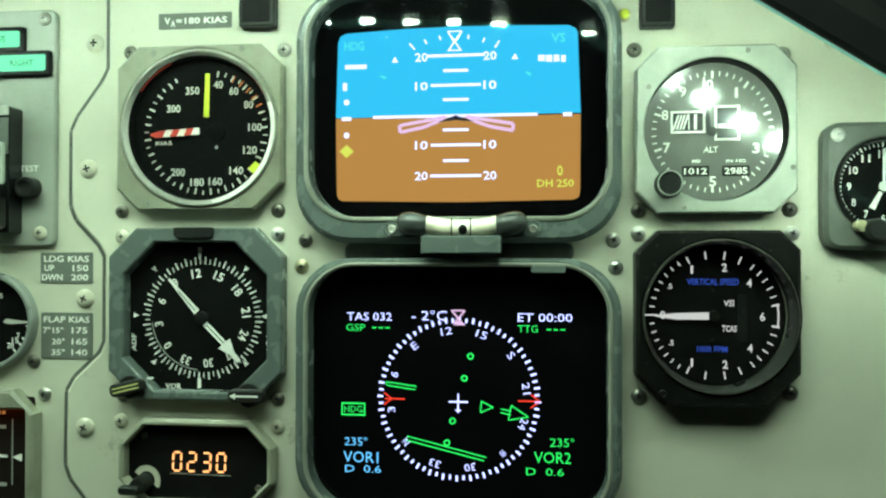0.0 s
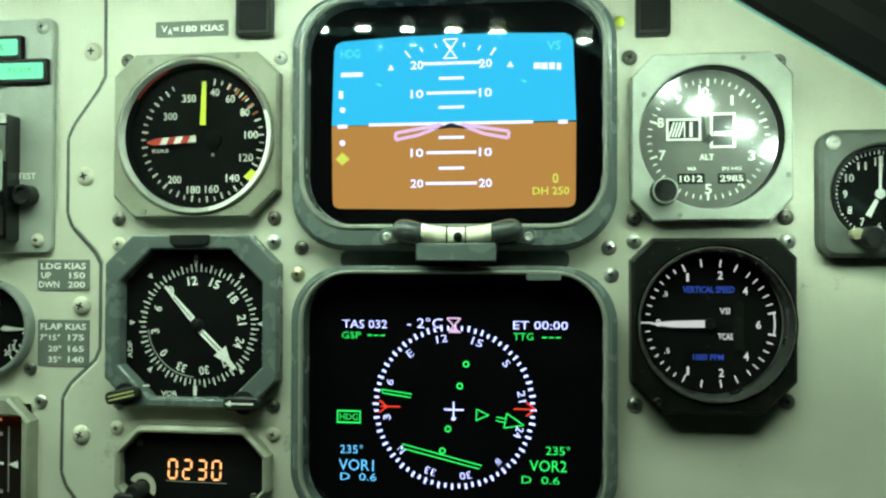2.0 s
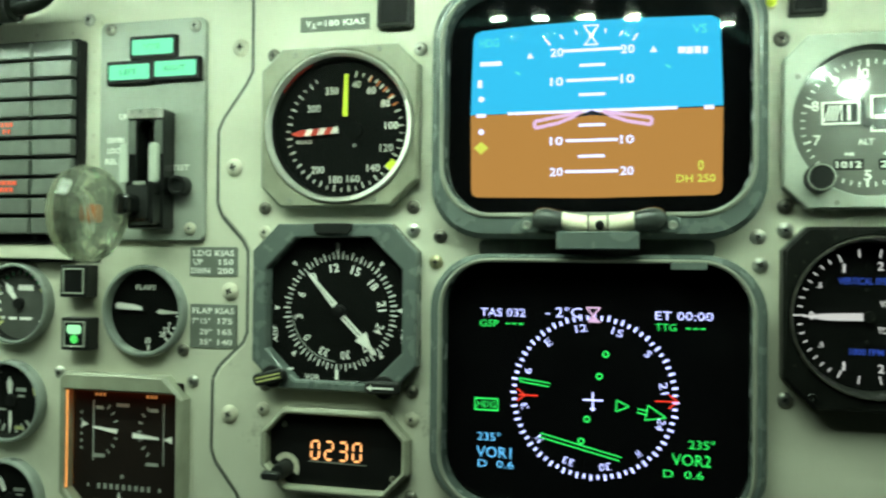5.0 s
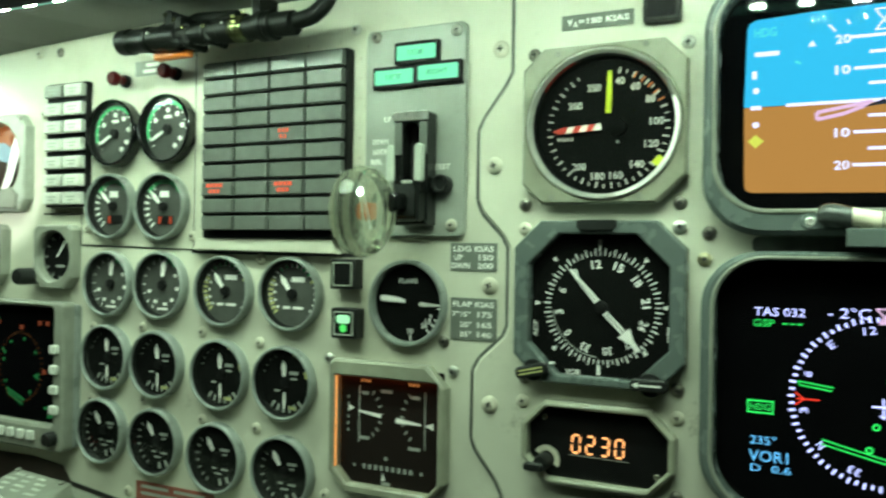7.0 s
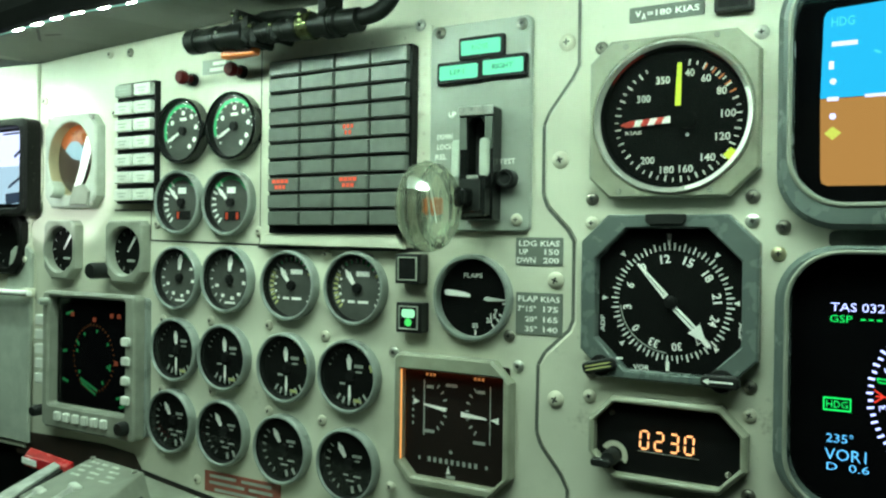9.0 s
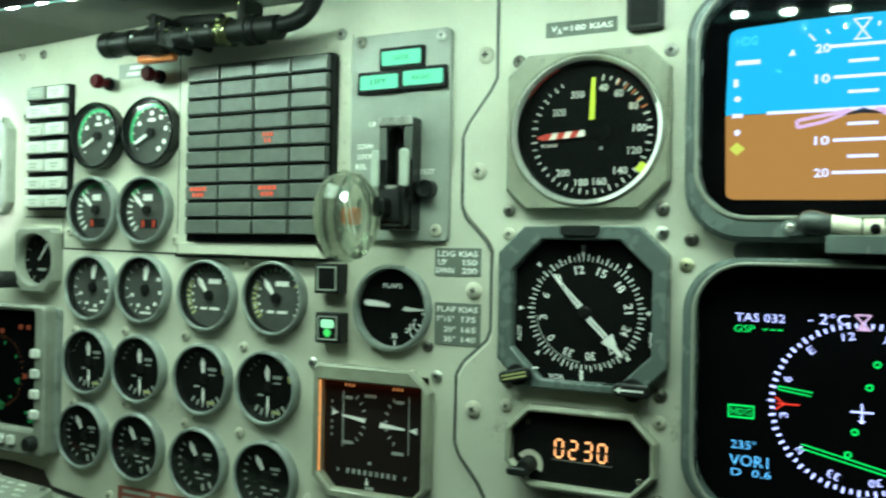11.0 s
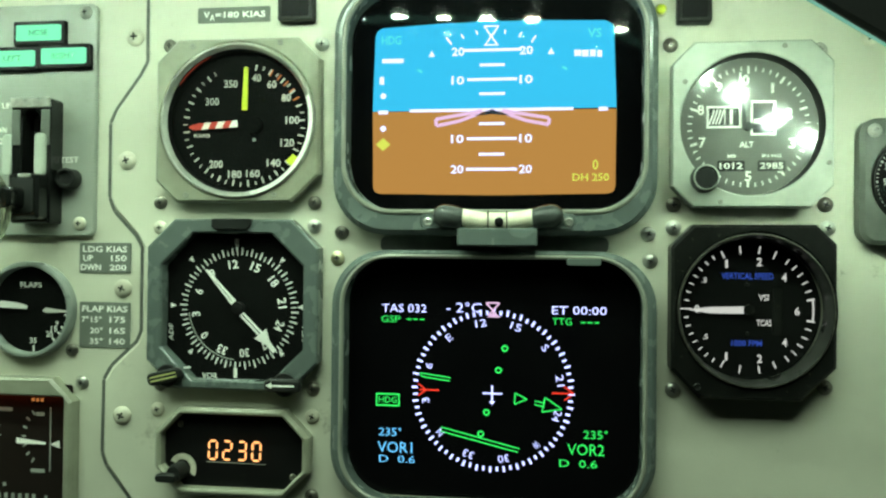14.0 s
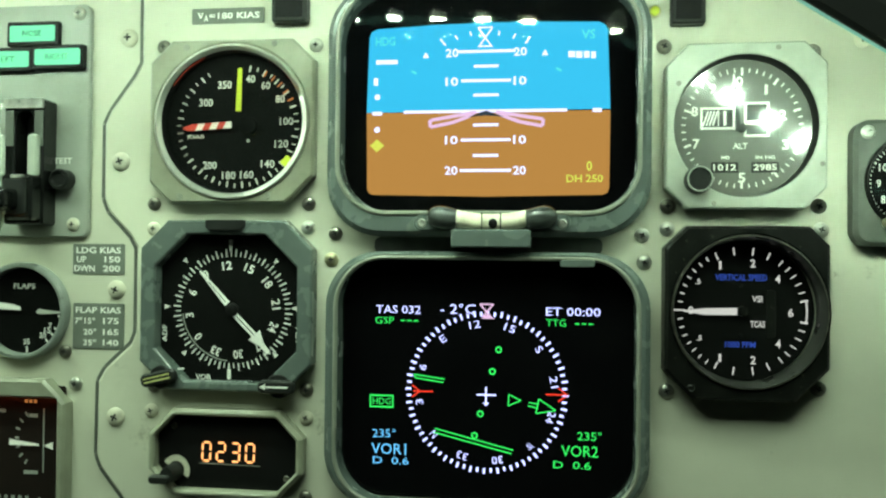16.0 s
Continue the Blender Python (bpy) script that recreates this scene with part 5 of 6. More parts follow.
def gear_panel():
    t = thing("landing_gear_panel", at(-231.0, 62.8, 0), "grey landing gear panel with lever slot and green lights", "control panel")
    part("plate", solid(B(), rounded(66.5, 123, 4), -0.3, 3, 0.7), PLATE, t)
    for s, x, y in (("NOSE", 2.3, 45.8), ("LEFT", -12.3, 32.4), ("RIGHT", 16.7, 33.2)):
        n = part("gear_light", solid(B(), chamfered(29.5, 12.8, 0.6, x, y), 2.5, 6.0, 0.5), BLACK, t)
        part("lens", solid(B(), rounded(25.6, 8.4, 1.0, x, y, 3), 5.5, 6.5, 0.2), G_ANN, n, "lit pale green lens")
        part("lens_lettering", write(B(), s, x, y, 3.0, 6.7, 2.6 * len(s)), GREEN, n)
    b = part("slot_block", frame_ring(B(), chamfered(22, 65, 1), rounded(10.5, 53, 5.4, n=6), 2.5, 14, 0.8, 0.8, 3.2), GLOSS_BLACK, t)
    b.location = (4.0 / 1000, -22.8 / 1000, 0)
    part("slot_floor", flat(B(), rounded(13, 56, 6), 3.4), SLOT, b)
    part("top_cap", solid(B(), chamfered(22, 5, 0.5, 0, 30), 13.9, 15.2, 0.3), STEEL, b)
    for x0, x1 in ((-10.6, -5.8), (5.8, 10.6)):
        part("cheek", solid(B(), [(x0, 8), (x1, 8), (x1, 26.5), (x0, 26.5)], 13.6, 14.3, 0.3), CLOCK_GREY, b)
    box = part("stop_box", solid(B(), chamfered(17, 23, 1, 1.5, -19), 13.5, 22, 1.2), GLOSS_BLACK, b)
    part("box_face", solid(B(), chamfered(12.5, 18, 1, 1.0, -18.5), 21.9, 22.6, 0.3), RUBBER, box)
    part("box_catch", solid(B(), rounded(7, 2, 0.9, 2.5, -8.6), 21.6, 23, 0.3), STEEL, box)
    part("guard_plate", solid(B(), rounded(5.6, 22, 2.5, 6.6, 3), 14.4, 17.0, 0.8), BEZEL_LIGHT, b)
    part("guard_plate", solid(B(), rounded(5.6, 22, 2.5, -13.2, 3), 11.5, 14.5, 0.8), BEZEL_LIGHT, b)
    lv = part("gear_lever", solid(B(), rounded(9, 11, 3), 0, 30, 1.5), GLOSS_BLACK, t)
    lv.location = (2.6 / 1000, -43 / 1000, 0.004)
    bm = lathe(B(), [(0, -12.5), (12, -12), (19, -10.2), (23.6, -6), (25.4, 0), (23.6, 6), (19, 10.2), (12, 12), (0, 12.5)], 18)
    knob = part("gear_knob", bm, KNOB, t, "clear faceted wheel-shaped plastic lever knob")
    knob.matrix_local = pose(-9.6 / 1000, -48.6 / 1000, 0.042, 0, 90, 0)
    part("knob_lamp", solid(B(), rounded(6, 9, 2), -2.5, 2.5, 0.5), ORANGE, knob, "orange bulb inside the knob").matrix_local = pose(0, 0, 0)
    part("knob_wire", bar(B(), (-9, 3), (8, 9), 1.2, 1.5, 2.0), WHITE, knob).matrix_local = pose(0, 0, 0.002, 0, 0, 90)
    bt = part("test_button", lathe(B(), [(5.4, 2.8), (5.4, 9.5), (4.8, 10.3), (4.0, 10.3), (3.2, 8.8), (0, 8.6)], 24), RUBBER, t, smooth=True)
    bt.location = (20.7 / 1000, -31.5 / 1000, 0)
    for s, x, y in (("TEST", 19.0, -21.2), ("UP", -17.5, 8.0), ("DOWN", -22.5, -5.0), ("LOCK", -22.5, -11.0), ("REL", -25, -17.0)):
        part("lettering", write(B(), s, x, y, 3.2, 3.2, 2.6 * len(s)), WHITE, t)


warning_panel(), gear_panel()


def square_light(x, z, lit):
    t = thing("square_indicator", at(x, z, 0), "small black square indicator" + (" lit green" if lit else ", unlit"), "indicator light")
    part("body", solid(B(), chamfered(18, 18.2, 0.6), -0.3, 9, 0.5), RUBBER, t)
    part("lens_frame", frame_ring(B(), chamfered(14, 14.5, 0.4), chamfered(12.2, 12.8, 0.3), 8.5, 9.8, 0.2, 0.2), BEZEL_LIGHT, t)
    part("lens", flat(B(), chamfered(12, 12.6, 0), 9.1), BLACK, t)
    if lit:
        bm = flat(B(), rounded(9.6, 5.2, 1.8, 0, 2.6, 4), 9.3)
        part("lit_upper", bm, G_LIT, t)
        part("lit_lower", solid(B(), circle(2.6, 0, -2.8, 12), 9.2, 9.35), G_DKGREEN, t)


square_light(-275.3, -21.7, False)
square_light(-274.2, -51.4, True)


def placard(x, z, w, h, lines, label, out=0.0, material=None, ink=None, size=3.3):
    t = thing("placard", at(x, z, out), label, "placard")
    part("plate", solid(B(), chamfered(w, h, 0.4), -0.2, 0.5, 0.1), material or PLACARD, t)
    bm = B()
    for s, lx, ly, lw in lines:
        if s:
            write(bm, s, lx, ly, size, 0.65, lw)
        else:
            rect(bm, lx - lw / 2, ly - size / 2, lx + lw / 2, ly + size / 2, 0.65)
    part("lettering", bm, ink or WHITE, t)


placard(-192.6, -10.0, 29, 16, [("LDG KIAS", 0, 4.6, 25), ("UP", -9.5, -0.2, 5.5), ("150", 7.8, -0.2, 8.8), ("DWN", -7.8, -5.0, 11.5), ("200", 7.4, -5.0, 9.6)], "grey landing gear speed placard with white lettering")
placard(-192.3, -45.3, 28.6, 24, [("FLAP KIAS", 0, 8.4, 25.5), ("7°15°", -7.4, 2.8, 11.5), ("175", 7.2, 2.8, 8.8), ("20°", -4.6, -3.0, 7.4), ("165", 7.2, -3.0, 8.8), ("35°", -4.6, -8.6, 7.4), ("140", 7.2, -8.6, 8.8)], "grey flap speed placard with white lettering")
placard(-122.2, 115.8, 38.8, 8.0, [("V", -14.6, 0.2, 3.2), ("A", -11.6, -1.2, 2.4), ("=180 KIAS", 3.6, 0, 27)], "grey manoeuvring speed placard with white lettering", 2.5)
placard(-417, -180.0, 72, 15, [("", -18, 4.2, 26), ("", 14, 4.2, 28), ("", -14, -0.6, 34), ("", 18, -0.6, 22), ("", -4, -5.4, 44)], "worn red warning placard at the panel's foot", 0, PLACARD_RED, DIM, 2.2)
placard(-446, 119.5, 28, 10.5, [("", 3, 2.2, 13), ("", 2, -2.2, 17)], "small grey placard between two red knobs", 0, PLATE, WHITE, 2.6)


def small_box(name, x, z, w, h, d, label, out=2.5):
    t = thing(name, at(x, z, out), label, "switch light")
    part("body", solid(B(), chamfered(w, h, 0.8), -0.3, d, 0.8), RUBBER, t)
    part("face", solid(B(), chamfered(w - 4, h - 4, 0.5), d - 0.2, d + 0.5, 0.2), BLACK, t)


small_box("switch_light", -87.9, 119.8, 18.4, 19, 6, "black square push switch, unlit")
small_box("switch_light", 106.8, 113, 15.8, 18.5, 6, "black square push switch, unlit")
t = thing("yellow_lamp", at(91.7, 111.2, 2.5), "tiny yellow lens lamp", "lamp")
part("socket", lathe(B(), [(3.2, -0.2), (3.2, 1.2), (2.4, 1.6), (0, 1.6)], 16), BRASS, t)
part("lens", lathe(B(), [(2.3, 1.5), (2.1, 3.2), (0, 4.2)], 16), YELLOW, t, smooth=True)


def button_block():
    t = thing("button_block", at(-525.5, 68.0, 0, wide=1.06, high=1.04), "two columns of pale square push buttons in black", "switch panel")
    part("housing", solid(B(), chamfered(40.5, 89, 0.8), -0.3, 5.0, 0.5), BLACK, t)
    for i in range(7):
        for j in range(2):
            b = part("button", solid(B(), rounded(18.0, 8.8, 1, n=2), 4.5, 9.0, 0.7), PLATE if (i == 0 and j == 0) else TILE_LIGHT, t)
            b.location = ((-10.1 + 20.2 * j) / 1000, (38.4 - 12.8 * i) / 1000, 0)
            bm = B()
            rect(bm, -4.5, 0.5, 4.5, 1.5, 9.15)
            rect(bm, -3.2, -1.8, 3.2, -0.8, 9.15)
            part("lettering", bm, BEZEL_LIGHT, b)


button_block()


def standby_horizon():
    t = thing("standby_horizon", at(-600, 56.5, 0, wide=0.95, high=1.04), "standby horizon with orange and white ball in a pale bezel", "gauge")
    part("bezel", frame_ring(B(), chamfered(68, 72, 9), circle(28.5, 0, 2, n=48), -0.3, 9, 1.5, 1.2, 2), BEZEL_LIGHT, t)
    part("inner_wall", lathe(B(), [(28.5, 8.6), (27.0, 0.4)], 48, 0, 2), TAN, t, "tan painted inner wall", smooth=True)
    part("ball", lathe(B(), [(27.5, 0.4), (20, 2.6), (10, 4.2), (0, 4.8)], 40), BROWN, t, "dark brown ball", smooth=True).location = (0, 0.002, 0)

    def patch(name, r0, r1, a0, a1, lift, ma, label):
        bm = B()
        rows = []
        for r in np.linspace(r0, r1, 6):
            rows.append([bm.verts.new((r * math.cos(u), 2 + r * math.sin(u), lift + 4.8 - 4.4 * (r / 27.5) ** 2)) for u in np.linspace(radians(a0), radians(a1), 19)])
        for p0, q0 in zip(rows, rows[1:]):
            for k in range(18):
                bm.faces.new((p0[k], p0[k + 1], q0[k + 1], q0[k]))
        part(name, bm, ma, t, label, smooth=True)

    patch("ball_upper", 9, 27, 48, 150, 0.4, BALL_ORANGE, "orange upper part of the ball")
    patch("ball_sky", 0.5, 14, -10, 150, 0.6, PALE_BLUE, "pale blue sky part of the ball")
    part("roll_arm", flat(B(), [(23, 16), (25, 8), (15, -14), (6, -24), (1, -22), (8, -8), (15, 12), (19, 20)], 5.9), WHITE, t, "curved white roll arm")
    part("lower_block", solid(B(), [(2, -34), (26, -34), (28, -24), (20, -18), (8, -20)], 8.5, 11, 0.8), BEZEL, t)
    part("cage_knob", lathe(B(), [(6.5, 8), (6.5, 16), (5.5, 18), (0, 18.4)], 24, -13, -22), BEZEL_LIGHT, t, smooth=True)
    cover(t, circle(29, 0, 2, n=40), 7.5)
    bezel_screws(t, [(-29, 33), (29, 33), (29, -33)], 8.8, STEEL, 2.0)


def small_square_gauge(x, z, w, label, knob=False):
    t = thing("square_gauge", at(x, z, 0), label, "gauge")
    part("bezel", frame_ring(B(), chamfered(w, 48, (9, 4, 4, 9)), circle(18.5, 0, 0.5, n=40), -0.3, 9, 1.4, 1.2, 1), BEZEL, t)
    part("dial", lathe(B(), [(19, 1.2), (0, 1.2)], 40), DIAL, t)
    bm = B()
    for k in range(12):
        spoke(bm, 30 * k, 14.0, 17, 0.9, 1.4)
    rect(bm, -4, -8, 5, -6, 1.4)
    part("dial_markings", bm, DIM, t)
    part("pointer", bar(B(), (-2, 0), (7, 12), 1.2, 2.4, 2.4), WHITE, t)
    cover(t, circle(18.3, 0, 0.5, n=36), 6)
    if knob:
        k = part("setting_knob", lathe(B(), [(6.4, 0), (6.4, 17), (5.4, 19), (0, 19.4)], 24), RUBBER, t, smooth=True)
        k.location = (-23 / 1000, -15 / 1000, 0.002)


def map_display():
    t = thing("weather_display", at(-573, -103.8, 0, wide=0.94, high=1.02), "multifunction display with side buttons and dim coloured rose", "display")
    part("housing", solid(B(), rounded(130, 104, 3), -0.3, 4.6, 0.3), RING, t)
    part("bezel", frame_ring(B(), rounded(119, 108, 5, 3.5, 0), rounded(99, 86, 3, 1.5, 7), 3.5, 14, 1.4, 1.6, 4.6), BEZEL, t)
    part("screen", flat(B(), rounded(102, 89, 3, 1.5, 7), 5), G_BLACK, t)
    for j in range(5):
        b = part("side_button", solid(B(), rounded(13, 8.6, 1, n=2), 12.5, 17, 0.8), TILE_LIGHT, t)
        b.location = (-60 / 1000, (30 - 11.6 * j) / 1000, -0.003)
    for j in range(4):
        b = part("side_button", solid(B(), rounded(9, 6.5, 1.5, n=2), 12.5, 16.5, 0.8), TILE_LIGHT, t)
        b.location = (54 / 1000, (20 - 14.5 * j) / 1000, 0)
    for j in range(6):
        b = part("bottom_button", solid(B(), rounded(7, 7, 1, n=2), 12.5, 17, 0.8), TILE_LIGHT, t)
        b.location = ((-32 + 12 * j) / 1000, -44 / 1000, 0)
    for x, y, r in ((53, -44, 5.5), (-59, -42, 4.5), (-50, 46, 3)):
        k = part("corner_knob", lathe(B(), [(r, 12), (r, 19), (r - 1, 21), (0, 21.4)], 24), RUBBER if y < 0 else BEZEL_LIGHT, t, smooth=True)
        k.location = (x / 1000, y / 1000, 0)
    bm = B()
    for k in range(40):
        spoke(bm, 9 * k, 25, 27, 0.9, 5.4, 1, 3)
    part("orange_rose", bm, glow("screen_dim_orange", (0.075, 0.035, 0.012)), t)
    bm = B()
    for p, q in (((-36, 36), (-26, 38)), ((-40, 6), (-34, 7)), ((-16, -14), (6, -22)), ((-15, -17), (4, -25)), ((30, -26), (42, -24)), ((-40, -16), (-32, -18)), ((34, -32), (44, -30)), ((18, -2), (23, -5)), ((-22, 16), (-18, 12))):
        bar(bm, p, q, 2.4, 5.4)
    for k in range(8):
        spoke(bm, 45 * k + 12, 20.5, 23, 2.6, 5.5, 1, 3)
    part("green_symbols", bm, glow("screen_dim_green", (0.012, 0.11, 0.03)), t)
    bm = B()
    for x, y in ((2, 33), (30, 1), (-27, 36), (24, 37), (33, 37)):
        rect(bm, x - 2.4, y - 1.8, x + 2.4, y + 1.8, 5.6)
    part("red_symbols", bm, glow("screen_dim_red", (0.13, 0.035, 0.015)), t)
    cover(t, rounded(101, 88, 3, 1.5, 7), 7, CRT, "front_glass")


standby_horizon(), map_display()
small_square_gauge(-613, -15, 39, "small square gauge with grey bezel and dark dial")
small_square_gauge(-534.5, -15.5, 42, "small square gauge with a setting knob at its corner", True)

for x, z in ((-468.5, 111.6), (-420.4, 113.0)):
    t = thing("red_knob", at(x, z, 0), "dark red push knob on the panel", "knob", "red knobs")
    part("collar", lathe(B(), [(4.6, -0.2), (4.6, 3), (3.8, 4), (0, 4)], 20), BLACK, t)
    part("cap", lathe(B(), [(3.4, 3), (3.2, 8), (4.9, 10), (5.1, 13), (4.0, 15), (0, 15.4)], 24), DARK_RED, t, smooth=True)

# thin open joints between the sheets of the centre panel
joints = B()
bar(joints, (-555, 17), (-513, 16.5), 0.9, 0.3)
bar(joints, (-513, 16.5), (-513, -6.2), 0.9, 0.3)
bar(joints, (-513, -6.4), (-404, -8.6), 1.1, 0.3)
bar(joints, (-404, -9.2), (-264, -9.8), 3.4, 0.3)
bar(joints, (-402.5, -10), (-402.5, 134), 0.9, 0.3)
ob = part("trim", joints, SLOT)
ob.matrix_world = at(0, 0)
tagged(ob, "dark open joints between panel sheets", "joint", kind="structure")


# ---- torch clipped under the glareshield ----
def torch():
    t = thing("torch", at(-438.5, 127.5, 35, wide=0.95, high=0.95), "black hand torch and lamp arm clipped under the glareshield", "torch")
    lean = pose(0, 0, 0, 0, 0, -0.8) @ pose(0, 0, 0, 0, 90, 0)
    b = part("barrel", lathe(B(), [(0, 0), (4.5, 0.4), (6.2, 2), (8.6, 5), (8.8, 14), (8.0, 15), (8.2, 28), (8.8, 29), (8.8, 33), (7.8, 34), (8.2, 38), (8.2, 46), (9.4, 47), (9.4, 60), (0, 61)], 32), TORCH, t, smooth=True)
    b.matrix_local = lean
    b = part("arm", lathe(B(), [(0, 60), (7.4, 60.5), (7.4, 66), (6.4, 67), (6.8, 76), (7.8, 77), (7.8, 82), (7.0, 83), (7.2, 94), (8.2, 95), (8.2, 104), (7.4, 105), (7.6, 120), (6.8, 126), (0, 126.5)], 28), TORCH, t, smooth=True)
    b.matrix_local = lean
    b = part("clamp_ring", lathe(B(), [(6, 126), (9.6, 126.5), (9.6, 131), (8.4, 132), (9.6, 133.5), (9.6, 137), (7.6, 138), (7.6, 152), (0, 153)], 28), TORCH, t, smooth=True)
    b.matrix_local = lean
    b = part("coupling", lathe(B(), [(7.4, 106), (8.6, 106.5), (8.6, 109), (7.8, 109.6), (7.8, 112), (8.8, 112.6), (8.8, 115.5), (7.6, 116)], 24), OLIVE, t, "yellowish plated coupling", smooth=True)
    b.matrix_local = lean
    for x, w, y0, y1 in ((52, 6, -8, 16), (60, 7, -9, 12), (68, 6, -10, 6), (86, 5, -9, 5), (126, 6, -2, 18)):
        c = part("clip", solid(B(), chamfered(w, y1 - y0, 1.6, x, (y0 + y1) / 2), -12, 7.5, 2.4), TORCH, t)
        part("clip_bolt", lathe(B(), [(1.5, 7.4), (1.5, 8.4), (0.8, 9), (0, 9)], 12, x, y1 - 4), OLIVE, c)
    # Added black block that stands for the dark shadow behind the clamps.
    part("shadow_block", solid(B(), [(46, 6), (78, 5), (96, 8), (96, 16), (60, 18), (46, 14)], -24, -10, 1.5), TORCH, t)
    part("strap", solid(B(), rounded(32, 6.0, 2, 46, -10.5), -8, -2, 1.5), ORANGE, t, "orange strap")
    # Pale and yellowish specks paint the small glints along the torch.
    for x, y, r in ((37, 1.5, 1.0), (101, 1.5, 0.9), (110, 4.6, 0.9), (110.5, 1.0, 1.0), (118, 6, 0.7)):
        part("glint_speck", solid(B(), circle(r, x, y, 8), 7.4, 9.0, 0.4), STEEL if x < 105 else FADED_YELLOW, t)
    cable = bpy.data.curves.new("cable", "CURVE")
    cable.dimensions, cable.bevel_depth, cable.bevel_resolution = "3D", 0.0052, 3
    sp = cable.splines.new("BEZIER")
    sp.bezier_points.add(2)
    for q, v in zip(sp.bezier_points, ((0.146, -0.002, 0.0), (0.166, 0.004, -0.004), (0.174, 0.026, -0.012))):
        q.co, q.handle_left_type, q.handle_right_type = v, "AUTO", "AUTO"
    cable.materials.append(TORCH)
    ob = bpy.data.objects.new("elbow", cable)
    me = bpy.data.meshes.new_from_object(ob)
    bpy.data.objects.remove(ob)
    cb = new("elbow", me)
    cb.parent = t


torch()


# ---- captain's side of the panel ----
def captain_display():
    t = thing("attitude_display", at(-712, 53.5, 2.5), "second attitude display glaring white in a dark bezel", "display")
    part("bezel", frame_ring(B(), rounded(130, 82, 8), rounded(112, 68, 6), -0.3, 14, 2, 1.5, 2), BEZEL_BLACK, t)
    part("tube_mask", flat(B(), rounded(114, 70, 6), 3), G_BLACK, t)
    part("sky_field", rect(B(), -50, 2, 50, 32, 3.5), G_WHITE, t)
    part("ground_field", rect(B(), -50, -30, 50, 2, 3.5), glow("screen_pale_blue", (0.55, 0.8, 0.9)), t)
    bm = B()
    for a, b, w in (((18, 30), (50, 30.5), 1.6), ((34, 10), (44, 16), 3), ((26, -16), (46, -6), 2.5), ((22, -26), (50, -24), 9)):
        bar(bm, a, b, w, 3.8)
    part("dark_symbols", bm, G_NAVY, t)
    cover(t, rounded(112, 68, 6), 8, CRT, "front_glass")


captain_display()
t = thing("round_gauge", at(-689, -11, 1.5), "black round gauge in a dark bezel", "gauge")
part("bezel", frame_ring(B(), chamfered(52, 52, 8), circle(21, n=40), -0.3, 8, 1.4, 1, 1), BEZEL_BLACK, t)
part("dial", lathe(B(), [(22, 1.2), (0, 1.2)], 40), DIAL, t)
bm = B()
for k in range(12):
    spoke(bm, 30 * k, 16, 19, 0.9, 1.4)
part("dial_markings", bm, DIM, t)
cover(t, circle(21, n=36), 6)

# pale cover plate and rail on the captain's side
t = thing("cover_plate", at(-684, -60, 2.5), "pale grey cover plate with a notched corner", "plate")
part("plate", solid(B(), [(-60, -120), (26, -120), (29, 42), (24, 47), (6, 47), (0, 43), (-4, 16), (-12, 6), (-60, 4)], -0.3, 3, 1.0), BEZEL_LIGHT, t)
part("plate_screw", lathe(B(), [(3, 2.8), (2.8, 4.4), (0, 5)], 14, 21, 36), PAINTED, t, smooth=True)
t = thing("hand_rail", at(-697, -52, 2.5), "thin pale rail across the captain's panel", "rail")
part("tube", lathe(B(), [(0, -62), (2.6, -61), (2.6, 50), (0, 51)], 16), WHITE, t, smooth=True).matrix_local = pose(0, 0, 0.009, 0, 90, 0)
part("foot", solid(B(), rounded(8, 8, 2, 40, 0), -0.3, 8, 0.8), PAINTED, t)


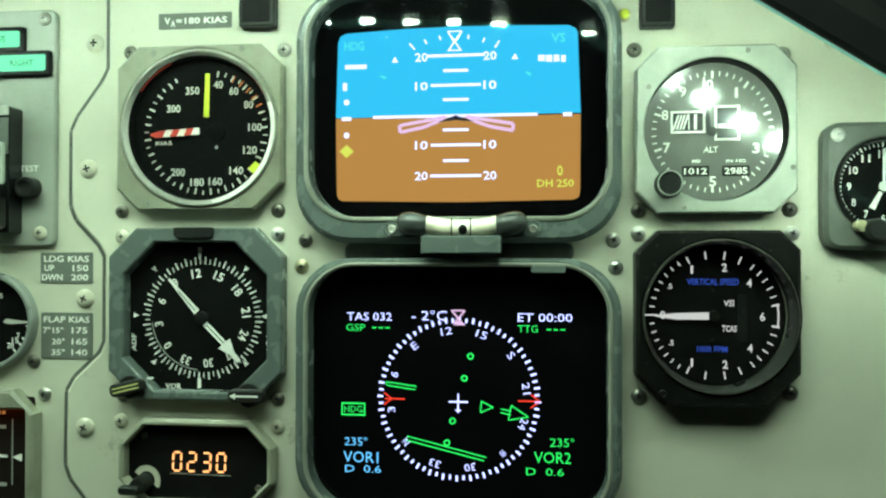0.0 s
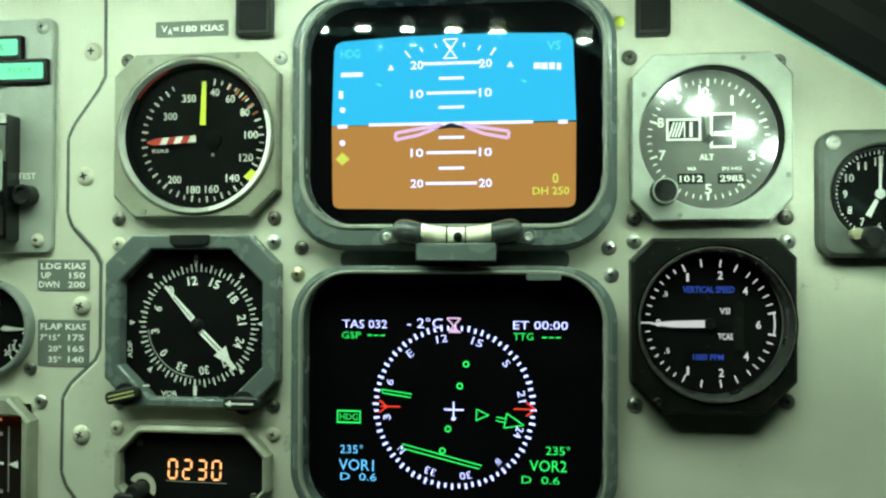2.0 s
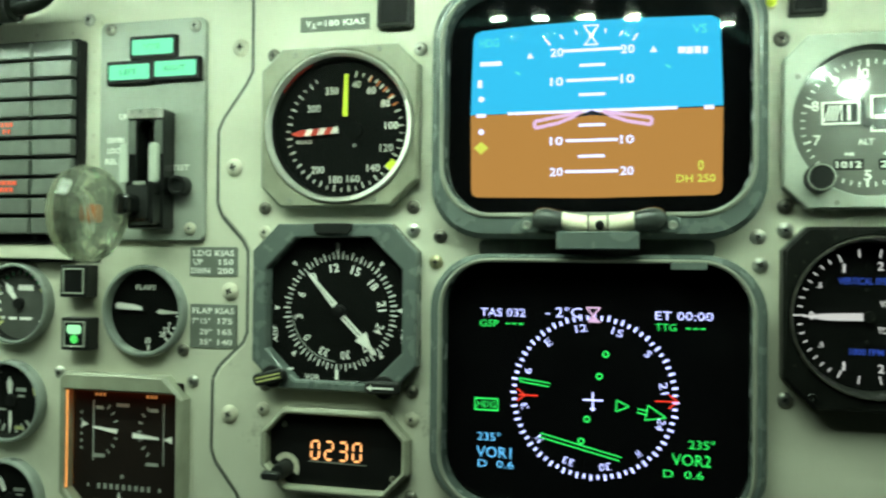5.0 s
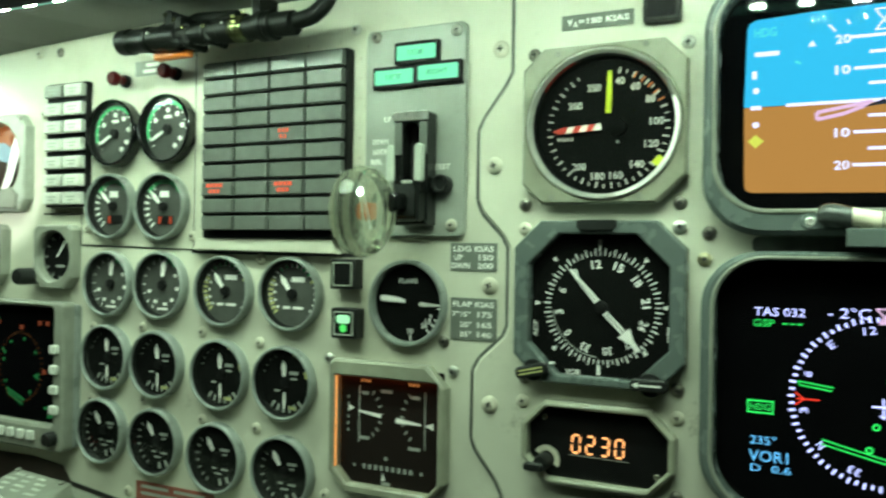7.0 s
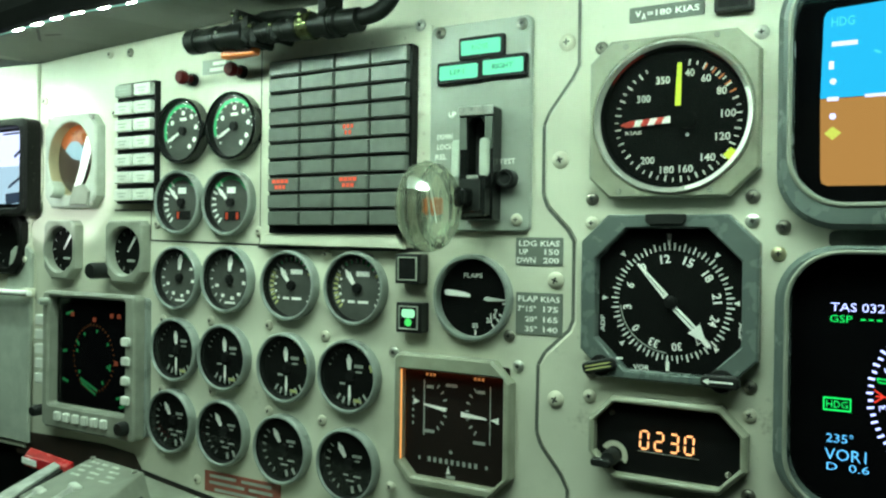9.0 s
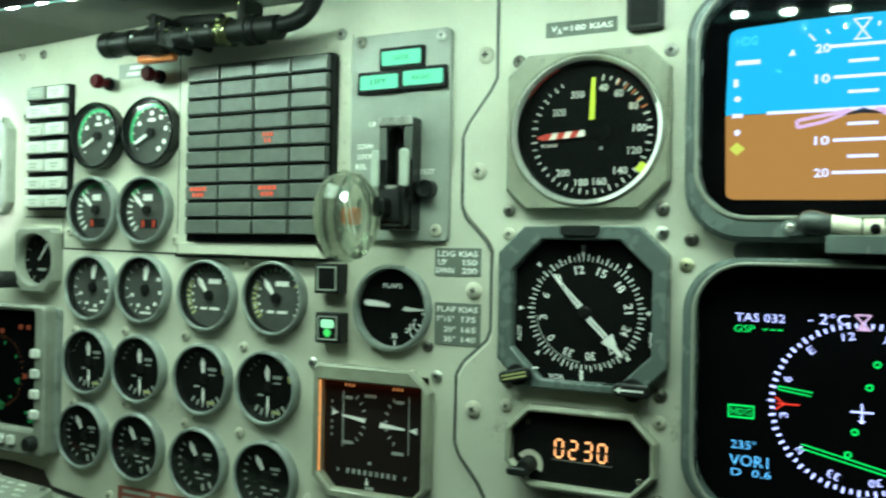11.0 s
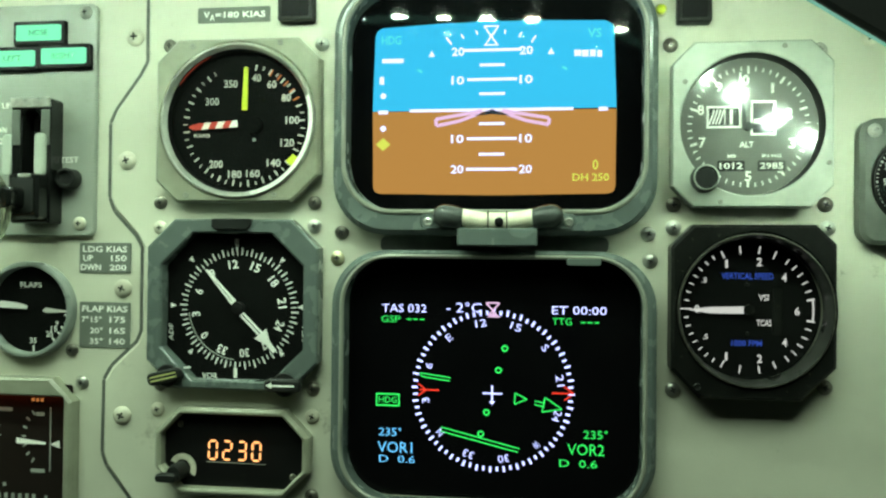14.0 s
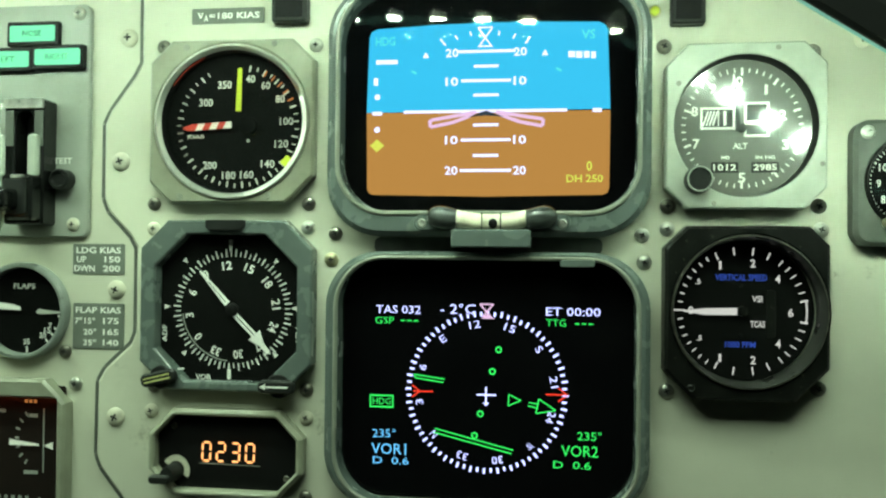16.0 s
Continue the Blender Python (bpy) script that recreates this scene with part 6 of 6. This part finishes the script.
# ---- centre pedestal below the panel ----
def pedestal():
    t = thing("pedestal", at(0, 0, 0), "grey centre pedestal with engine levers below the panel", "pedestal")

    def block(name, x0, x1, prof, ma, parent=t, label=""):
        """A body along x with a side outline of (out, height)."""
        bm = B()
        rows = [[bm.verts.new((x, z, out)) for out, z in prof] for x in (x0, x1)]
        n = len(prof)
        for k in range(n):
            bm.faces.new((rows[0][k], rows[0][(k + 1) % n], rows[1][(k + 1) % n], rows[1][k]))
        bm.faces.new(rows[0])
        bm.faces.new(rows[1][::-1])
        ob = part(name, bm, ma, parent, label)
        bev = ob.modifiers.new("edges", "BEVEL")
        bev.width, bev.segments = 0.0012, 2
        return ob

    block("body", -620, -300, [(10, -207), (70, -209), (160, -216), (260, -232), (260, -600), (10, -600)], BEZEL)
    def prism(name, top, drop, ma, parent=t, label="", flare=0.0):
        """A body under a four-cornered top of (x, height, out), widened below on its far side from the first edge."""
        bm = B()
        up = [bm.verts.new(v) for v in top]
        low = [bm.verts.new((x + (flare if k in (1, 2) else 0), z - drop, out)) for k, (x, z, out) in enumerate(top)]
        bm.faces.new(up)
        bm.faces.new(low[::-1])
        for k in range(4):
            bm.faces.new((up[k], low[k], low[(k + 1) % 4], up[(k + 1) % 4]))
        bmesh.ops.recalc_face_normals(bm, faces=bm.faces)
        ob = part(name, bm, ma, parent, label)
        bev = ob.modifiers.new("edges", "BEVEL")
        bev.width, bev.segments = 0.001, 2
        return ob

    prism("sub_panel", [(-519, -185.5, 1.5), (-300, -210.5, 1.5), (-300, -220, 95), (-519, -196, 95)], 8, BEZEL)
    part("foot_joint", bar(B(), (-521, -183.6), (-300, -209), 2.4, 0.4), SLOT, t)

    def on_unit(x, out):
        return -164.2 - (out - 38) * 0.2 + 0.4

    u = prism("unit", [(-525, -164.6, 40), (-465, -165.5, 44.5), (-449, -176.6, 100), (-520, -176.6, 100)], 20, BEZEL, t, "grey box with engraved lettering", 9)
    for x, out, w in ((-513, 47, 9), (-501, 47.5, 7), (-490, 48, 9), (-515, 53, 12), (-499, 53.5, 8), (-484, 54, 10), (-512, 59, 8), (-498, 59.5, 12), (-480, 60, 9), (-510, 65, 10), (-494, 65.5, 7), (-478, 66, 11)):
        zz = on_unit(x, out)
        bm = B()
        bm.faces.new([bm.verts.new(v) for v in ((x - w / 2, zz + 0.2, out - 1.2), (x + w / 2, zz + 0.2, out - 1.0), (x + w / 2, zz - 0.2, out + 1.4), (x - w / 2, zz - 0.2, out + 1.2))])
        part("engraving", bm, ENGRAVED, u)
    for x, out in ((-521, 43), (-470, 48)):
        s = part("unit_screw", lathe(B(), [(2.2, 0), (2.0, 1.0), (0, 1.4)], 12), STEEL, u, smooth=True)
        s.matrix_local = pose(x / 1000, on_unit(x, out) / 1000, out / 1000) @ pose(0, 0, 0, -78, 0, 0)
    red = prism("red_lever", [(-590, -165, 46), (-538, -169, 46), (-536, -171, 54), (-580, -167.5, 58)], 8, LEVER_RED, t, "red guarded lever")
    prism("lever_label", [(-581, -168.4, 58.6), (-565, -169.8, 57.8), (-565, -169.9, 58.4), (-581, -168.5, 59.2)], 4.5, WHITE, red, "white tag")

    def beam(name, a, b, w, h, ma, label=""):
        a, b = Vector(a), Vector(b)
        ob = part(name, solid(B(), rounded(w, h, 1.5), 0, (b - a).length, 1.2), ma, t, label)
        ob.matrix_local = Matrix.Translation(a / 1000) @ (b - a).to_track_quat("Z", "Y").to_matrix().to_4x4()
        return ob

    prism("power_lever", [(-548, -168, 55), (-538, -168.6, 57), (-524, -181, 112), (-538, -180, 112)], 3, LEVER_BARE, t, "worn bare metal lever")
    prism("lever_side", [(-540, -170.2, 57.5), (-533, -171.2, 58), (-517, -184, 112), (-526, -184, 112)], 9, GLOSS_BLACK, t)
    for x, z, out in ((-492, -172.5, 79), (-513, -176, 90)):
        beam("condition_lever", (x + 4, z - 6, out + 24), (x, z, out), 5, 5, LEVER_BARE)
        beam("lever_cap", (x - 3, z + 0.5, out - 1), (x + 6, z - 1, out + 1), 6, 6, TILE_LIGHT)
    k = part("rotary_knob", lathe(B(), [(9, 0), (9, 4), (8, 5.6), (0, 6)], 28), RUBBER, t, smooth=True)
    k.matrix_local = pose(-0.462, -0.1855, 0.058) @ pose(0, 0, 0, -82, 0, 0)
    # Brown foot strip, drawn larger to include the shadow below the display.
    part("kick_strip", solid(B(), [(-680, -192), (-440, -194), (-446, -191), (-520, -183), (-529, -172), (-562, -169), (-640, -171), (-680, -172.5)], -12, 0.3), KICK, t, "dark brown strip with painted display shadow along the foot of the panel")


pedestal()
